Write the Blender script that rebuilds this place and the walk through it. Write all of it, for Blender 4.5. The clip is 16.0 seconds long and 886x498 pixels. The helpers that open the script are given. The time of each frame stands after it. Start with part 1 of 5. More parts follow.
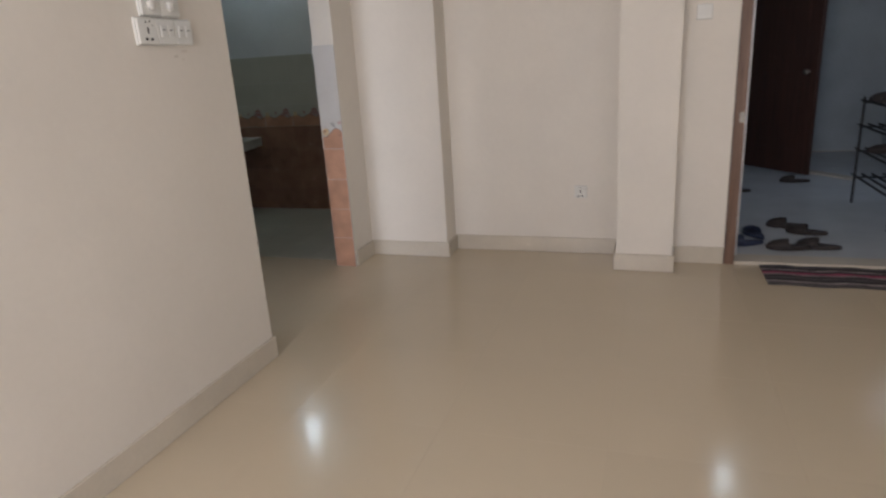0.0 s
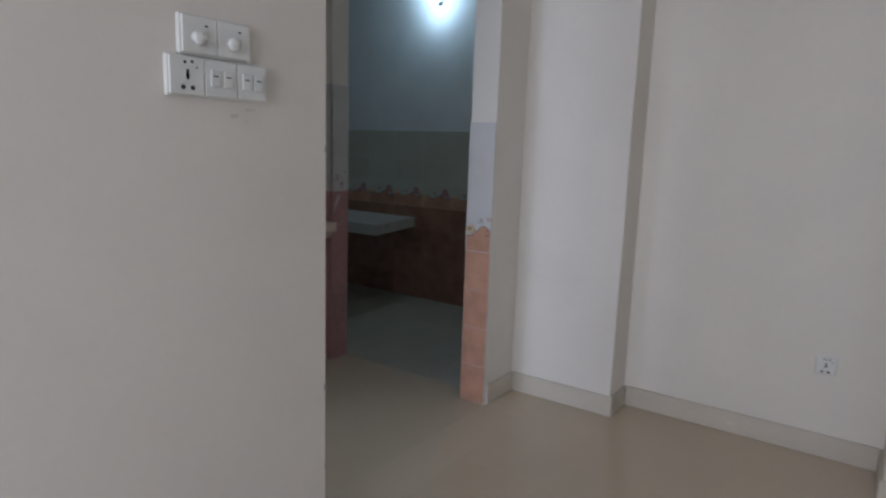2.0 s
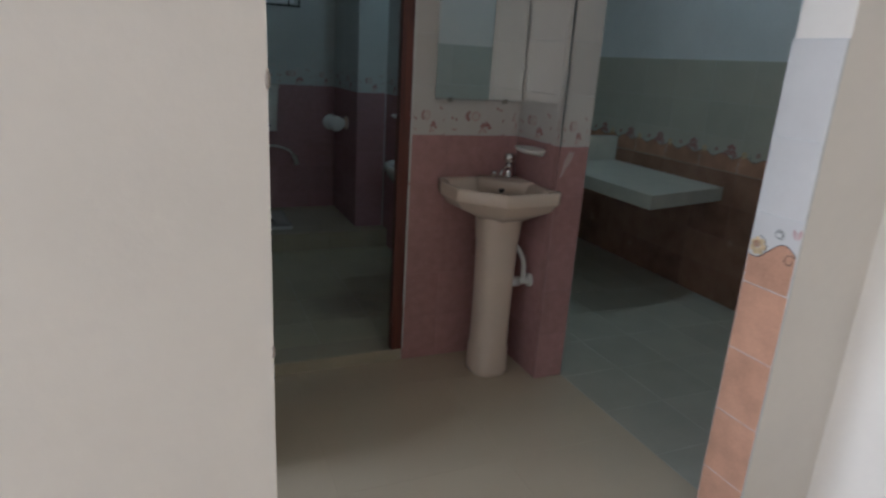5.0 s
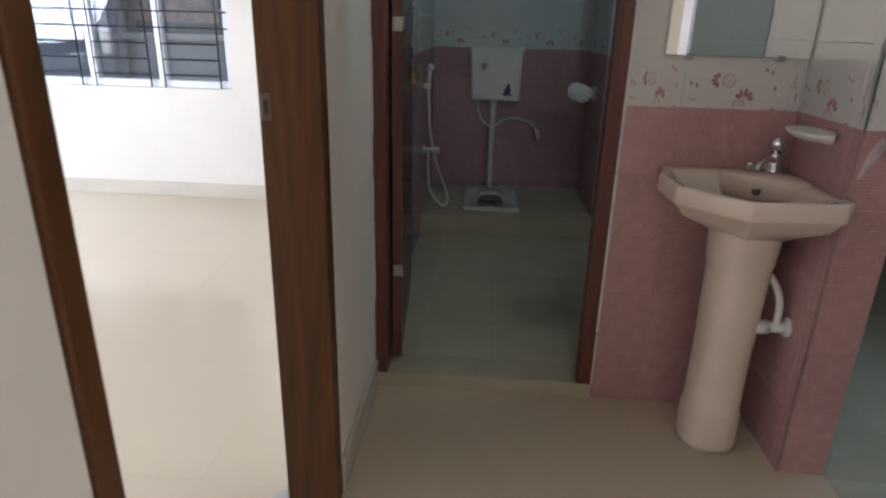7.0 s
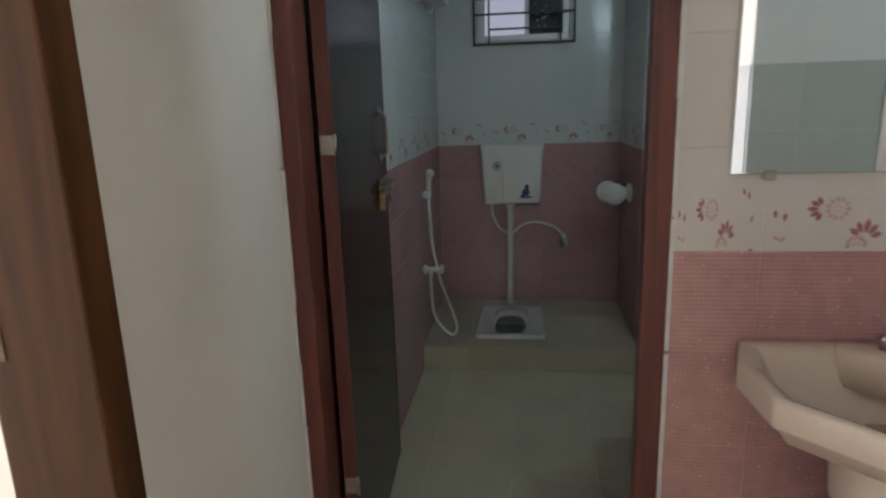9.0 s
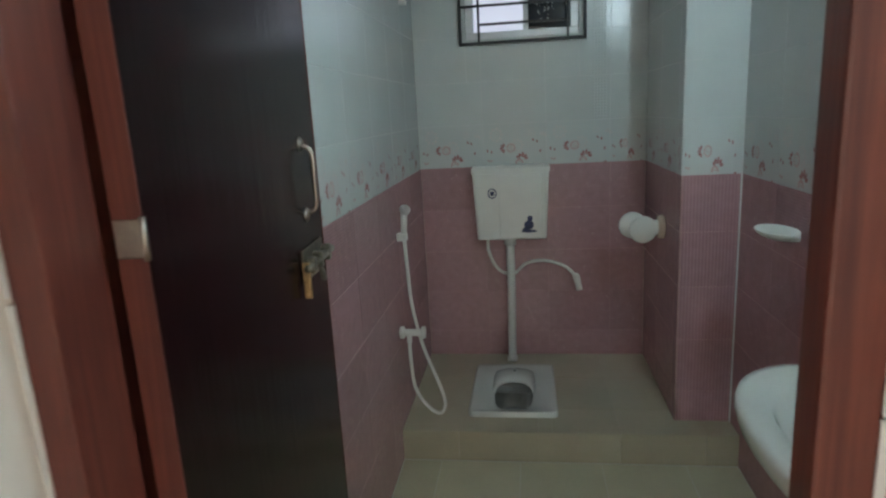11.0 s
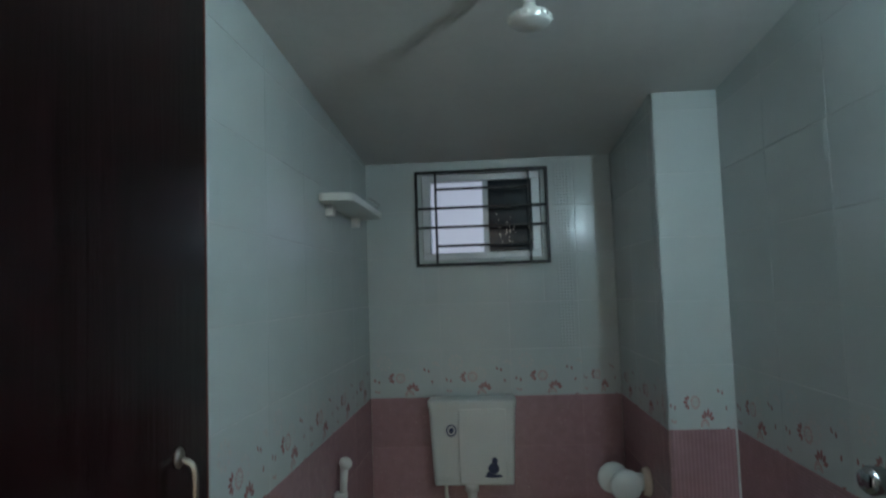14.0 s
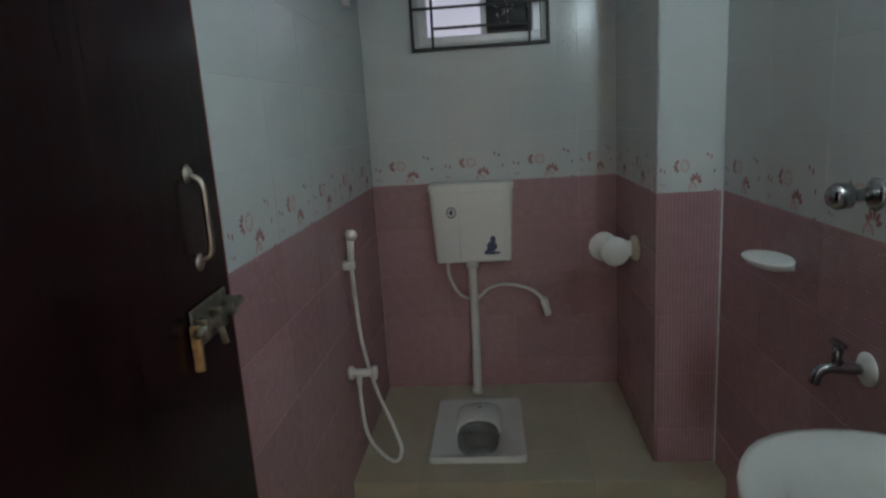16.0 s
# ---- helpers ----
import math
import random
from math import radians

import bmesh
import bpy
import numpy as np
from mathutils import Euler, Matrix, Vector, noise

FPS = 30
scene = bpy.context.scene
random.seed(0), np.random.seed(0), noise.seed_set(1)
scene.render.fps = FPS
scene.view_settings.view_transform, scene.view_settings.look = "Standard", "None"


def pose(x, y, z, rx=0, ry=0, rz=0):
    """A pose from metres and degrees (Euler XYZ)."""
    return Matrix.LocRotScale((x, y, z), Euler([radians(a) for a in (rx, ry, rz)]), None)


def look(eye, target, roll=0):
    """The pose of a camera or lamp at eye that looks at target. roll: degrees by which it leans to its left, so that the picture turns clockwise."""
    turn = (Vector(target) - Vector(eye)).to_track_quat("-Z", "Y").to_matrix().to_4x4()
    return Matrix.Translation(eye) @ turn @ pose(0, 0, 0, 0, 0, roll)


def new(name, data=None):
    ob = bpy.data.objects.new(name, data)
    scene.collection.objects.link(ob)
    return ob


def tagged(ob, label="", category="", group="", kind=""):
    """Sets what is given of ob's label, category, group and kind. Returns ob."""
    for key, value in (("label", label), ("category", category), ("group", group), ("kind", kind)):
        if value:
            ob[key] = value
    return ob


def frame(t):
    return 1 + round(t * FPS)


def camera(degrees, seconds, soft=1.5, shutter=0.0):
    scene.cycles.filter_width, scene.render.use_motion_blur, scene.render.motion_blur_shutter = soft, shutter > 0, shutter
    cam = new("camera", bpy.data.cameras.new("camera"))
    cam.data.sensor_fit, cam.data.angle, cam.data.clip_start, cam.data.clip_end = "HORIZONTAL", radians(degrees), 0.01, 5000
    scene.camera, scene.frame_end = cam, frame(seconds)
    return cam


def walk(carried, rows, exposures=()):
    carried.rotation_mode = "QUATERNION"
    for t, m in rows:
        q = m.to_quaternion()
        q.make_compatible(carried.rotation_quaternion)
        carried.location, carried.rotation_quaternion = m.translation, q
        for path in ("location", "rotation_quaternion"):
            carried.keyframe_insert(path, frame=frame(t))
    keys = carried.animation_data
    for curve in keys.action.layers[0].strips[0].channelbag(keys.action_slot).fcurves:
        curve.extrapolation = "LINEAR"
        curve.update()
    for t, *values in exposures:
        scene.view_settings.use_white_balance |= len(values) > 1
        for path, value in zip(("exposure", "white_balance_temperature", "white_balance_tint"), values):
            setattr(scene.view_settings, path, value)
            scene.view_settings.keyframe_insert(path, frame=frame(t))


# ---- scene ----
cam = camera(71.1, 16.0, soft=2.3, shutter=0.4)
PATH = [
    (0, (-2.284, -3.558, 1.299), (-0.475, -2.93, 0.721), -3.6),
    (0.5, (-2.046, -3.496, 1.276), (-0.27, -2.72, 0.783), -1.7),
    (1, (-1.794, -3.434, 1.289), (-0.065, -2.513, 0.887), 2.5),
    (1.5, (-1.544, -3.357, 1.295), (0.143, -2.35, 0.917), 2.6),
    (2, (-1.308, -3.23, 1.319), (0.308, -2.098, 0.992), 1.9),
    (2.5, (-1.046, -3.151, 1.317), (0.45, -1.886, 0.915), 0.2),
    (3, (-0.801, -3.132, 1.317), (0.655, -1.786, 1.061), 3.4),
    (3.5, (-0.627, -2.997, 1.35), (0.785, -1.615, 1.044), 1.8),
    (4, (-0.415, -2.872, 1.329), (0.871, -1.367, 1.042), 1.4),
    (4.5, (-0.22, -2.769, 1.353), (0.821, -1.114, 0.932), 2.2),
    (4.7, (-0.178, -2.747, 1.346), (0.75, -1.053, 0.829), 3.4),
    (6.8, (0.338, -2.23, 1.274), (0.301, -0.354, 0.582), -0.1),
    (7, (0.371, -2.196, 1.263), (0.254, -0.323, 0.572), 1.5),
    (7.5, (0.451, -2.052, 1.26), (0.284, -0.142, 0.69), 1.6),
    (8, (0.483, -1.86, 1.286), (0.422, 0.07, 0.767), 0.7),
    (8.5, (0.499, -1.673, 1.329), (0.404, 0.27, 0.861), -1.9),
    (9, (0.51, -1.471, 1.324), (0.244, 0.46, 0.877), -1.8),
    (9.2, (0.49, -1.432, 1.345), (0.189, 0.49, 0.879), -2.2),
    (11.3, (0.512, -0.647, 1.375), (0.241, 1.291, 0.961), -3.1),
    (11.5, (0.524, -0.589, 1.399), (0.242, 1.355, 1.019), -2.3),
    (12, (0.542, -0.488, 1.463), (0.292, 1.485, 1.25), -0.8),
    (12.5, (0.549, -0.448, 1.513), (0.323, 1.539, 1.493), -0.8),
    (13, (0.537, -0.438, 1.568), (0.357, 1.549, 1.695), -1.9),
    (13.5, (0.535, -0.437, 1.582), (0.375, 1.547, 1.78), -1.9),
    (13.6, (0.533, -0.443, 1.577), (0.374, 1.541, 1.778), -1.9),
    (14, (0.518, -0.44, 1.547), (0.374, 1.55, 1.681), -1.9),
    (14.5, (0.524, -0.433, 1.501), (0.383, 1.562, 1.499), -2.5),
    (15, (0.537, -0.444, 1.458), (0.378, 1.544, 1.309), -2.6),
    (15.5, (0.547, -0.459, 1.402), (0.369, 1.513, 1.113), -2.8),
    (16, (0.538, -0.486, 1.378), (0.358, 1.463, 0.964), -3.6),
]
EXPOSURES = [
    (0.0, -0.72, 6100, 19), (0.5, -0.92, 5600, 15), (1.2, -1.08, 5330, 15), (2.5, -1.04, 5300, 17), (4.0, -0.86, 5400, 16), (4.7, -0.50, 5450, 15),
    (6.8, 0.52, 5750, 19), (7.5, 0.48, 5700, 19), (8.0, 0.56, 5800, 20), (9.2, 1.05, 5850, 17),
    (11.3, 1.82, 5950, 15), (12.5, 1.48, 5600, 13), (13.5, 1.10, 5600, 12), (14.5, 1.02, 5600, 13), (16.0, 1.24, 6100, 22),
]
walk(cam, [(t, look(eye, target, roll)) for t, eye, target, roll in PATH], EXPOSURES)

# ---- light ----
world = bpy.data.worlds.new("sky")
scene.world = world
world.use_nodes = True
wn = world.node_tree.nodes
sky = wn.new("ShaderNodeTexSky")
sky.sky_type, sky.sun_disc = "NISHITA", False
sky.sun_elevation, sky.sun_rotation = radians(50), radians(83)
world.node_tree.links.new(sky.outputs[0], wn["Background"].inputs[0])
wn["Background"].inputs[1].default_value = 0.12

sun_data = bpy.data.lights.new("sun", "SUN")
sun_data.energy, sun_data.angle, sun_data.color = 0.6, radians(30), (1.0, 0.95, 0.87)
new("sun", sun_data).matrix_world = look((0, 0, 30), (-25, -3, 0))


def area(name, eye, target, w, h, watts, color):
    """A rectangular lamp that stands in for daylight, at seen windows and unseen ones."""
    data = bpy.data.lights.new(name, "AREA")
    data.shape, data.size, data.size_y, data.energy, data.color = "RECTANGLE", w, h, watts, color
    new(name, data).matrix_world = look(eye, target)


def bulb(name, place, watts, color, radius=0.03):
    data = bpy.data.lights.new(name, "POINT")
    data.energy, data.color, data.shadow_soft_size = watts, color, radius
    new(name, data).location = place


COOL = (0.74, 0.95, 0.96)
area("window_light_west", (-4.22, -2.95, 1.5), (0, -2.95, 0.9), 1.7, 1.3, 128, (1.0, 0.955, 0.89))
# South fill is added for brightness; no window is known on that side.
area("fill_light_south", (-3.35, -5.52, 1.5), (-0.6, -2.5, 0.8), 1.5, 1.3, 13, (0.82, 0.92, 1.0))
# Unseen source added to brighten the bedroom without mirroring in its floor.
area("fill_light_bedroom_west", (-4.22, -0.4, 1.45), (-2.5, -0.3, 0.2), 1.5, 1.3, 112, (0.88, 0.95, 1.0))
area("window_light_bathroom", (0.45, 2.55, 1.95), (0.42, 0, 1.6), 0.7, 0.6, 0.15, (1.0, 0.90, 0.80))
# Bluish fill added for the lobby; the opening behind it is made up too.
area("fill_light_lobby", (3.4, -5.9, 1.7), (3.3, -4.0, 0.4), 1.2, 1.0, 5, (0.8, 0.9, 1.0))
bulb("kitchen_bulb_light", (2.82, -0.16, 2.46), 6.2, COOL)
bulb("lobby_bulb_light", (3.4, -4.32, 2.72), 2.6, (0.85, 0.95, 1.0), 0.05)
bulb("bathroom_bulb_light", (1.205, 0.12, 2.035), 0.92, (0.73, 0.97, 0.87), 0.014)

# ---- materials ----


def mat(name, color, rough=0.5, metal=0.0, vary=0.06, scale=6.0, bump=0.0, bump_scale=80.0, tint=None, spec=0.5, pieces=False):
    """Principled surface with blotches and grain; pieces: each object a little different."""
    m = bpy.data.materials.new(name)
    m.use_nodes = True
    t = m.node_tree
    n, l = t.nodes, t.links
    b = n["Principled BSDF"]
    b.inputs["Roughness"].default_value, b.inputs["Metallic"].default_value = rough, metal
    b.inputs["Specular IOR Level"].default_value = spec
    co = n.new("ShaderNodeTexCoord")
    big, fine = n.new("ShaderNodeTexNoise"), n.new("ShaderNodeTexNoise")
    big.inputs["Scale"].default_value, big.inputs["Detail"].default_value = scale, 4
    fine.inputs["Scale"].default_value, fine.inputs["Detail"].default_value = scale * 14, 3
    geo = n.new("ShaderNodeNewGeometry")
    l.new(geo.outputs["Position"], big.inputs["Vector"])
    l.new(geo.outputs["Position"], fine.inputs["Vector"])
    add = n.new("ShaderNodeMath")
    add.operation = "MULTIPLY_ADD"
    add.inputs[1].default_value = 0.35
    l.new(fine.outputs[0], add.inputs[0])
    l.new(big.outputs[0], add.inputs[2])
    last = add.outputs[0]
    if pieces:
        info = n.new("ShaderNodeObjectInfo")
        more = n.new("ShaderNodeMath")
        more.operation = "MULTIPLY_ADD"
        more.inputs[1].default_value = 0.35
        l.new(info.outputs["Random"], more.inputs[0])
        l.new(last, more.inputs[2])
        last = more.outputs[0]
    ramp = n.new("ShaderNodeMapRange")
    ramp.inputs["From Min"].default_value, ramp.inputs["From Max"].default_value = 0.35, 1.0 if not pieces else 1.25
    l.new(last, ramp.inputs["Value"])
    mix = n.new("ShaderNodeMix")
    mix.data_type = "RGBA"
    low = tint or tuple(c * (1 - 2.2 * vary) for c in color)
    high = tuple(min(1.0, c * (1 + vary)) for c in color)
    mix.inputs["A"].default_value, mix.inputs["B"].default_value = (*low, 1), (*high, 1)
    l.new(ramp.outputs[0], mix.inputs["Factor"])
    l.new(mix.outputs["Result"], b.inputs["Base Color"])
    rr = n.new("ShaderNodeMapRange")
    rr.inputs["To Min"].default_value, rr.inputs["To Max"].default_value = rough * 0.85, min(1, rough * 1.2)
    l.new(big.outputs[0], rr.inputs["Value"])
    l.new(rr.outputs[0], b.inputs["Roughness"])
    if bump:
        grain = n.new("ShaderNodeTexNoise")
        grain.inputs["Scale"].default_value, grain.inputs["Detail"].default_value = bump_scale, 5
        l.new(geo.outputs["Position"], grain.inputs["Vector"])
        bp = n.new("ShaderNodeBump")
        bp.inputs["Strength"].default_value, bp.inputs["Distance"].default_value = bump, 0.004
        l.new(grain.outputs[0], bp.inputs["Height"])
        l.new(bp.outputs[0], b.inputs["Normal"])
    return m


def ribbed(m, direction, freq, strength=0.35, dark=0.0):
    """Adds fine ribs in x, y or z of the world, at freq ribs a metre."""
    t = m.node_tree
    n, l = t.nodes, t.links
    b = n["Principled BSDF"]
    geo = n.new("ShaderNodeNewGeometry")
    sep = n.new("ShaderNodeSeparateXYZ")
    l.new(geo.outputs["Position"], sep.inputs[0])
    val = sep.outputs["XYZ".index(direction)] if direction in "XYZ" else None
    if direction == "H":
        s = n.new("ShaderNodeMath")
        l.new(sep.outputs[0], s.inputs[0])
        l.new(sep.outputs[1], s.inputs[1])
        val = s.outputs[0]
    mul = n.new("ShaderNodeMath")
    mul.operation, mul.inputs[1].default_value = "MULTIPLY", freq * 2 * math.pi
    l.new(val, mul.inputs[0])
    sin = n.new("ShaderNodeMath")
    sin.operation = "SINE"
    l.new(mul.outputs[0], sin.inputs[0])
    bp = n.new("ShaderNodeBump")
    bp.inputs["Strength"].default_value, bp.inputs["Distance"].default_value = strength, 0.0012
    l.new(sin.outputs[0], bp.inputs["Height"])
    l.new(bp.outputs[0], b.inputs["Normal"])
    if dark:
        src = b.inputs["Base Color"].links[0].from_socket
        mr = n.new("ShaderNodeMapRange")
        mr.inputs["From Min"].default_value, mr.inputs["To Min"].default_value = -1, 1 - dark
        l.new(sin.outputs[0], mr.inputs["Value"])
        mx = n.new("ShaderNodeMix")
        mx.data_type, mx.blend_type = "RGBA", "MULTIPLY"
        mx.inputs["Factor"].default_value = 1
        l.new(src, mx.inputs["A"])
        l.new(mr.outputs[0], mx.inputs["B"])
        l.new(mx.outputs["Result"], b.inputs["Base Color"])
    return m


def specked(m, color, scale=55.0, size=0.10):
    """Scatters small pale glaze dots over the surface."""
    n, l = m.node_tree.nodes, m.node_tree.links
    b = n["Principled BSDF"]
    geo, vo, lt = n.new("ShaderNodeNewGeometry"), n.new("ShaderNodeTexVoronoi"), n.new("ShaderNodeMath")
    vo.inputs["Scale"].default_value = scale
    lt.operation, lt.inputs[1].default_value = "LESS_THAN", size
    l.new(geo.outputs["Position"], vo.inputs["Vector"])
    l.new(vo.outputs["Distance"], lt.inputs[0])
    mx = n.new("ShaderNodeMix")
    mx.data_type = "RGBA"
    l.new(b.inputs["Base Color"].links[0].from_socket, mx.inputs["A"])
    mx.inputs["B"].default_value = (*color, 1)
    l.new(lt.outputs[0], mx.inputs["Factor"])
    l.new(mx.outputs["Result"], b.inputs["Base Color"])
    return m


def stained(m, x, y, r, color):
    """An old blotch on the floor with an uneven edge, about (x, y)."""
    n, l = m.node_tree.nodes, m.node_tree.links
    b = n["Principled BSDF"]
    geo, no, mp, ln, ad, mr, mx = [n.new("ShaderNode" + k) for k in ("NewGeometry", "TexNoise", "VectorMath", "VectorMath", "Math", "MapRange", "Mix")]
    no.inputs["Scale"].default_value, no.inputs["Detail"].default_value = 9, 4
    mp.operation, mp.inputs[1].default_value = "SUBTRACT", (x, y, 0.03)
    ln.operation = "LENGTH"
    ad.operation, ad.inputs[1].default_value = "MULTIPLY_ADD", 0.22
    l.new(geo.outputs["Position"], no.inputs["Vector"])
    l.new(geo.outputs["Position"], mp.inputs[0])
    l.new(mp.outputs[0], ln.inputs[0])
    l.new(no.outputs[0], ad.inputs[0])
    l.new(ln.outputs["Value"], ad.inputs[2])
    mr.inputs["From Min"].default_value, mr.inputs["From Max"].default_value = r + 0.18, r + 0.07
    l.new(ad.outputs[0], mr.inputs["Value"])
    mx.data_type = "RGBA"
    l.new(b.inputs["Base Color"].links[0].from_socket, mx.inputs["A"])
    mx.inputs["B"].default_value = (*color, 1)
    l.new(mr.outputs[0], mx.inputs["Factor"])
    l.new(mx.outputs["Result"], b.inputs["Base Color"])
    return m


def wood(name, a, c, rough, axis_scale=(22, 22, 1.2), gloss=0.5):
    m = bpy.data.materials.new(name)
    m.use_nodes = True
    n, l = m.node_tree.nodes, m.node_tree.links
    b = n["Principled BSDF"]
    b.inputs["Roughness"].default_value = rough
    b.inputs["Specular IOR Level"].default_value = gloss
    co, mp = n.new("ShaderNodeTexCoord"), n.new("ShaderNodeMapping")
    mp.inputs["Scale"].default_value = axis_scale
    l.new(co.outputs["Object"], mp.inputs[0])
    no, fi = n.new("ShaderNodeTexNoise"), n.new("ShaderNodeTexNoise")
    no.inputs["Scale"].default_value, no.inputs["Detail"].default_value, no.inputs["Distortion"].default_value = 1.0, 6, 1.5
    fi.inputs["Scale"].default_value, fi.inputs["Detail"].default_value = 7.0, 4
    l.new(mp.outputs[0], no.inputs["Vector"])
    l.new(mp.outputs[0], fi.inputs["Vector"])
    ad = n.new("ShaderNodeMath")
    ad.operation, ad.inputs[1].default_value = "MULTIPLY_ADD", 0.4
    l.new(fi.outputs[0], ad.inputs[0])
    l.new(no.outputs[0], ad.inputs[2])
    ramp = n.new("ShaderNodeValToRGB")
    ramp.color_ramp.elements[0].position, ramp.color_ramp.elements[1].position = 0.5, 0.85
    ramp.color_ramp.elements[0].color, ramp.color_ramp.elements[1].color = (*a, 1), (*c, 1)
    l.new(ad.outputs[0], ramp.inputs[0])
    l.new(ramp.outputs[0], b.inputs["Base Color"])
    bp = n.new("ShaderNodeBump")
    bp.inputs["Strength"].default_value, bp.inputs["Distance"].default_value = 0.25, 0.002
    l.new(ad.outputs[0], bp.inputs["Height"])
    l.new(bp.outputs[0], b.inputs["Normal"])
    return m


def glow(name, color, strength):
    m = bpy.data.materials.new(name)
    m.use_nodes = True
    b = m.node_tree.nodes["Principled BSDF"]
    b.inputs["Base Color"].default_value = (*color, 1)
    b.inputs["Emission Color"].default_value, b.inputs["Emission Strength"].default_value = (*color, 1), strength
    return m


def glass(name, color=(0.9, 0.95, 0.95), rough=0.02):
    m = bpy.data.materials.new(name)
    m.use_nodes = True
    b = m.node_tree.nodes["Principled BSDF"]
    b.inputs["Base Color"].default_value = (*color, 1)
    b.inputs["Transmission Weight"].default_value, b.inputs["Roughness"].default_value, b.inputs["IOR"].default_value = 1.0, rough, 1.45
    return m


PAINT = mat("cream_wall_paint", (0.75, 0.705, 0.63), 0.55, vary=0.03, scale=2.5, bump=0.12, bump_scale=60)
BASE = mat("baseboard_tile", (0.60, 0.545, 0.45), 0.25, vary=0.06, scale=4)
WHITEPAINT = mat("white_ceiling_paint", (0.74, 0.75, 0.74), 0.75, vary=0.03, scale=2, bump=0.1)
# Ceiling white darkened in colour, so the bathroom bounces less light and looks dimmer.
BCEIL = mat("dimmed_bathroom_ceiling_paint", (0.58, 0.57, 0.55), 0.7, vary=0.05, scale=2.5, bump=0.15)
KPAINT = mat("kitchen_white_paint", (0.72, 0.74, 0.74), 0.6, vary=0.05, scale=3, bump=0.15)
FLOOR = mat("polished_beige_floor", (0.56, 0.475, 0.35), 0.14, vary=0.02, scale=2.0, pieces=True, spec=0.5)
GROUT = mat("grout", (0.50, 0.425, 0.32), 0.45, vary=0.08, scale=20)
WGROUT = mat("pale_grout", (0.62, 0.635, 0.62), 0.8, vary=0.08, scale=20)
JTILE = mat("white_jamb_tile", (0.60, 0.585, 0.56), 0.2, vary=0.05, scale=5, pieces=True)
KFLOOR = mat("grey_kitchen_floor_tile", (0.43, 0.42, 0.345), 0.3, vary=0.09, scale=5, pieces=True)
BFLOOR = stained(mat("green_grey_floor_tile", (0.50, 0.47, 0.33), 0.3, vary=0.09, scale=5, pieces=True), 0.68, 0.39, 0.15, (0.36, 0.315, 0.235))
PLAT = mat("beige_platform_tile", (0.44, 0.40, 0.29), 0.3, vary=0.08, scale=5, pieces=True)
PINKGROUT = mat("pink_grout", (0.50, 0.30, 0.285), 0.7, vary=0.08, scale=20)
PINK = specked(ribbed(ribbed(mat("pink_wall_tile", (0.455, 0.27, 0.285), 0.18, vary=0.1, scale=30, pieces=True), "H", 110, 0.2, 0.07), "Z", 110, 0.25, 0.09), (0.66, 0.46, 0.44))
CPINK = specked(ribbed(ribbed(mat("salmon_pink_wall_tile", (0.50, 0.285, 0.275), 0.18, vary=0.1, scale=30, pieces=True), "H", 110, 0.2, 0.07), "Z", 110, 0.25, 0.09), (0.66, 0.46, 0.44))
PINKV = ribbed(mat("pink_ribbed_tile", (0.455, 0.27, 0.29), 0.18, vary=0.08, scale=30, pieces=True), "H", 85, 0.3, 0.16)
CWTILE = mat("off_white_corridor_tile", (0.60, 0.58, 0.55), 0.16, vary=0.03, scale=5, pieces=True)
WTILE = mat("glossy_white_tile", (0.55, 0.59, 0.58), 0.19, vary=0.03, scale=5, pieces=True, spec=0.3)
WDOT = mat("embossed_white_glaze", (0.55, 0.59, 0.58), 0.16, vary=0.03, scale=5, spec=0.4)
BROWN = mat("terracotta_wood_tile", (0.52, 0.29, 0.19), 0.25, vary=0.22, scale=9, pieces=True)
RED = mat("red_flower_print", (0.42, 0.19, 0.185), 0.15, vary=0.2, scale=60)
ROSE = mat("rose_flower_print", (0.58, 0.41, 0.39), 0.15, vary=0.15, scale=60)
PALE = mat("pale_flower_print", (0.63, 0.615, 0.595), 0.15, vary=0.06, scale=60)
YELLOW = mat("yellow_flower_print", (0.72, 0.56, 0.34), 0.2, vary=0.2, scale=60)
FRAMEWOOD = wood("varnished_door_frame", (0.062, 0.024, 0.008), (0.118, 0.047, 0.014), 0.38, axis_scale=(11, 11, 0.9), gloss=0.3)
REDWOOD = wood("red_brown_frame", (0.075, 0.019, 0.014), (0.145, 0.040, 0.026), 0.4)
LEAFWOOD = wood("dark_glossy_door", (0.006, 0.0022, 0.0019), (0.016, 0.0048, 0.0056), 0.2, gloss=0.2)
CERAMIC = mat("beige_ceramic", (0.72, 0.60, 0.495), 0.12, vary=0.03, scale=4)
WCERAMIC = mat("white_ceramic", (0.62, 0.63, 0.59), 0.1, vary=0.03, scale=4)
PLASTIC = mat("white_plastic", (0.74, 0.74, 0.70), 0.3, vary=0.03, scale=8)
BLUE = mat("dark_blue_print", (0.05, 0.06, 0.14), 0.4, vary=0.2, scale=60)
CHROME = mat("chrome", (0.72, 0.72, 0.72), 0.12, 1.0, vary=0.05, scale=30)
STEEL = mat("dull_steel", (0.40, 0.38, 0.34), 0.35, 1.0, vary=0.15, scale=30)
BLACK = mat("black_iron_paint", (0.02, 0.02, 0.022), 0.5, vary=0.2, scale=40)
ALU = mat("aluminium_window_frame", (0.68, 0.70, 0.72), 0.4, 0.3, vary=0.05, scale=20)
SLOT = mat("dark_socket_holes", (0.03, 0.03, 0.03), 0.6, vary=0.1)
DARKGLASS = mat("dark_window_panel", (0.02, 0.025, 0.035), 0.08, vary=0.1)
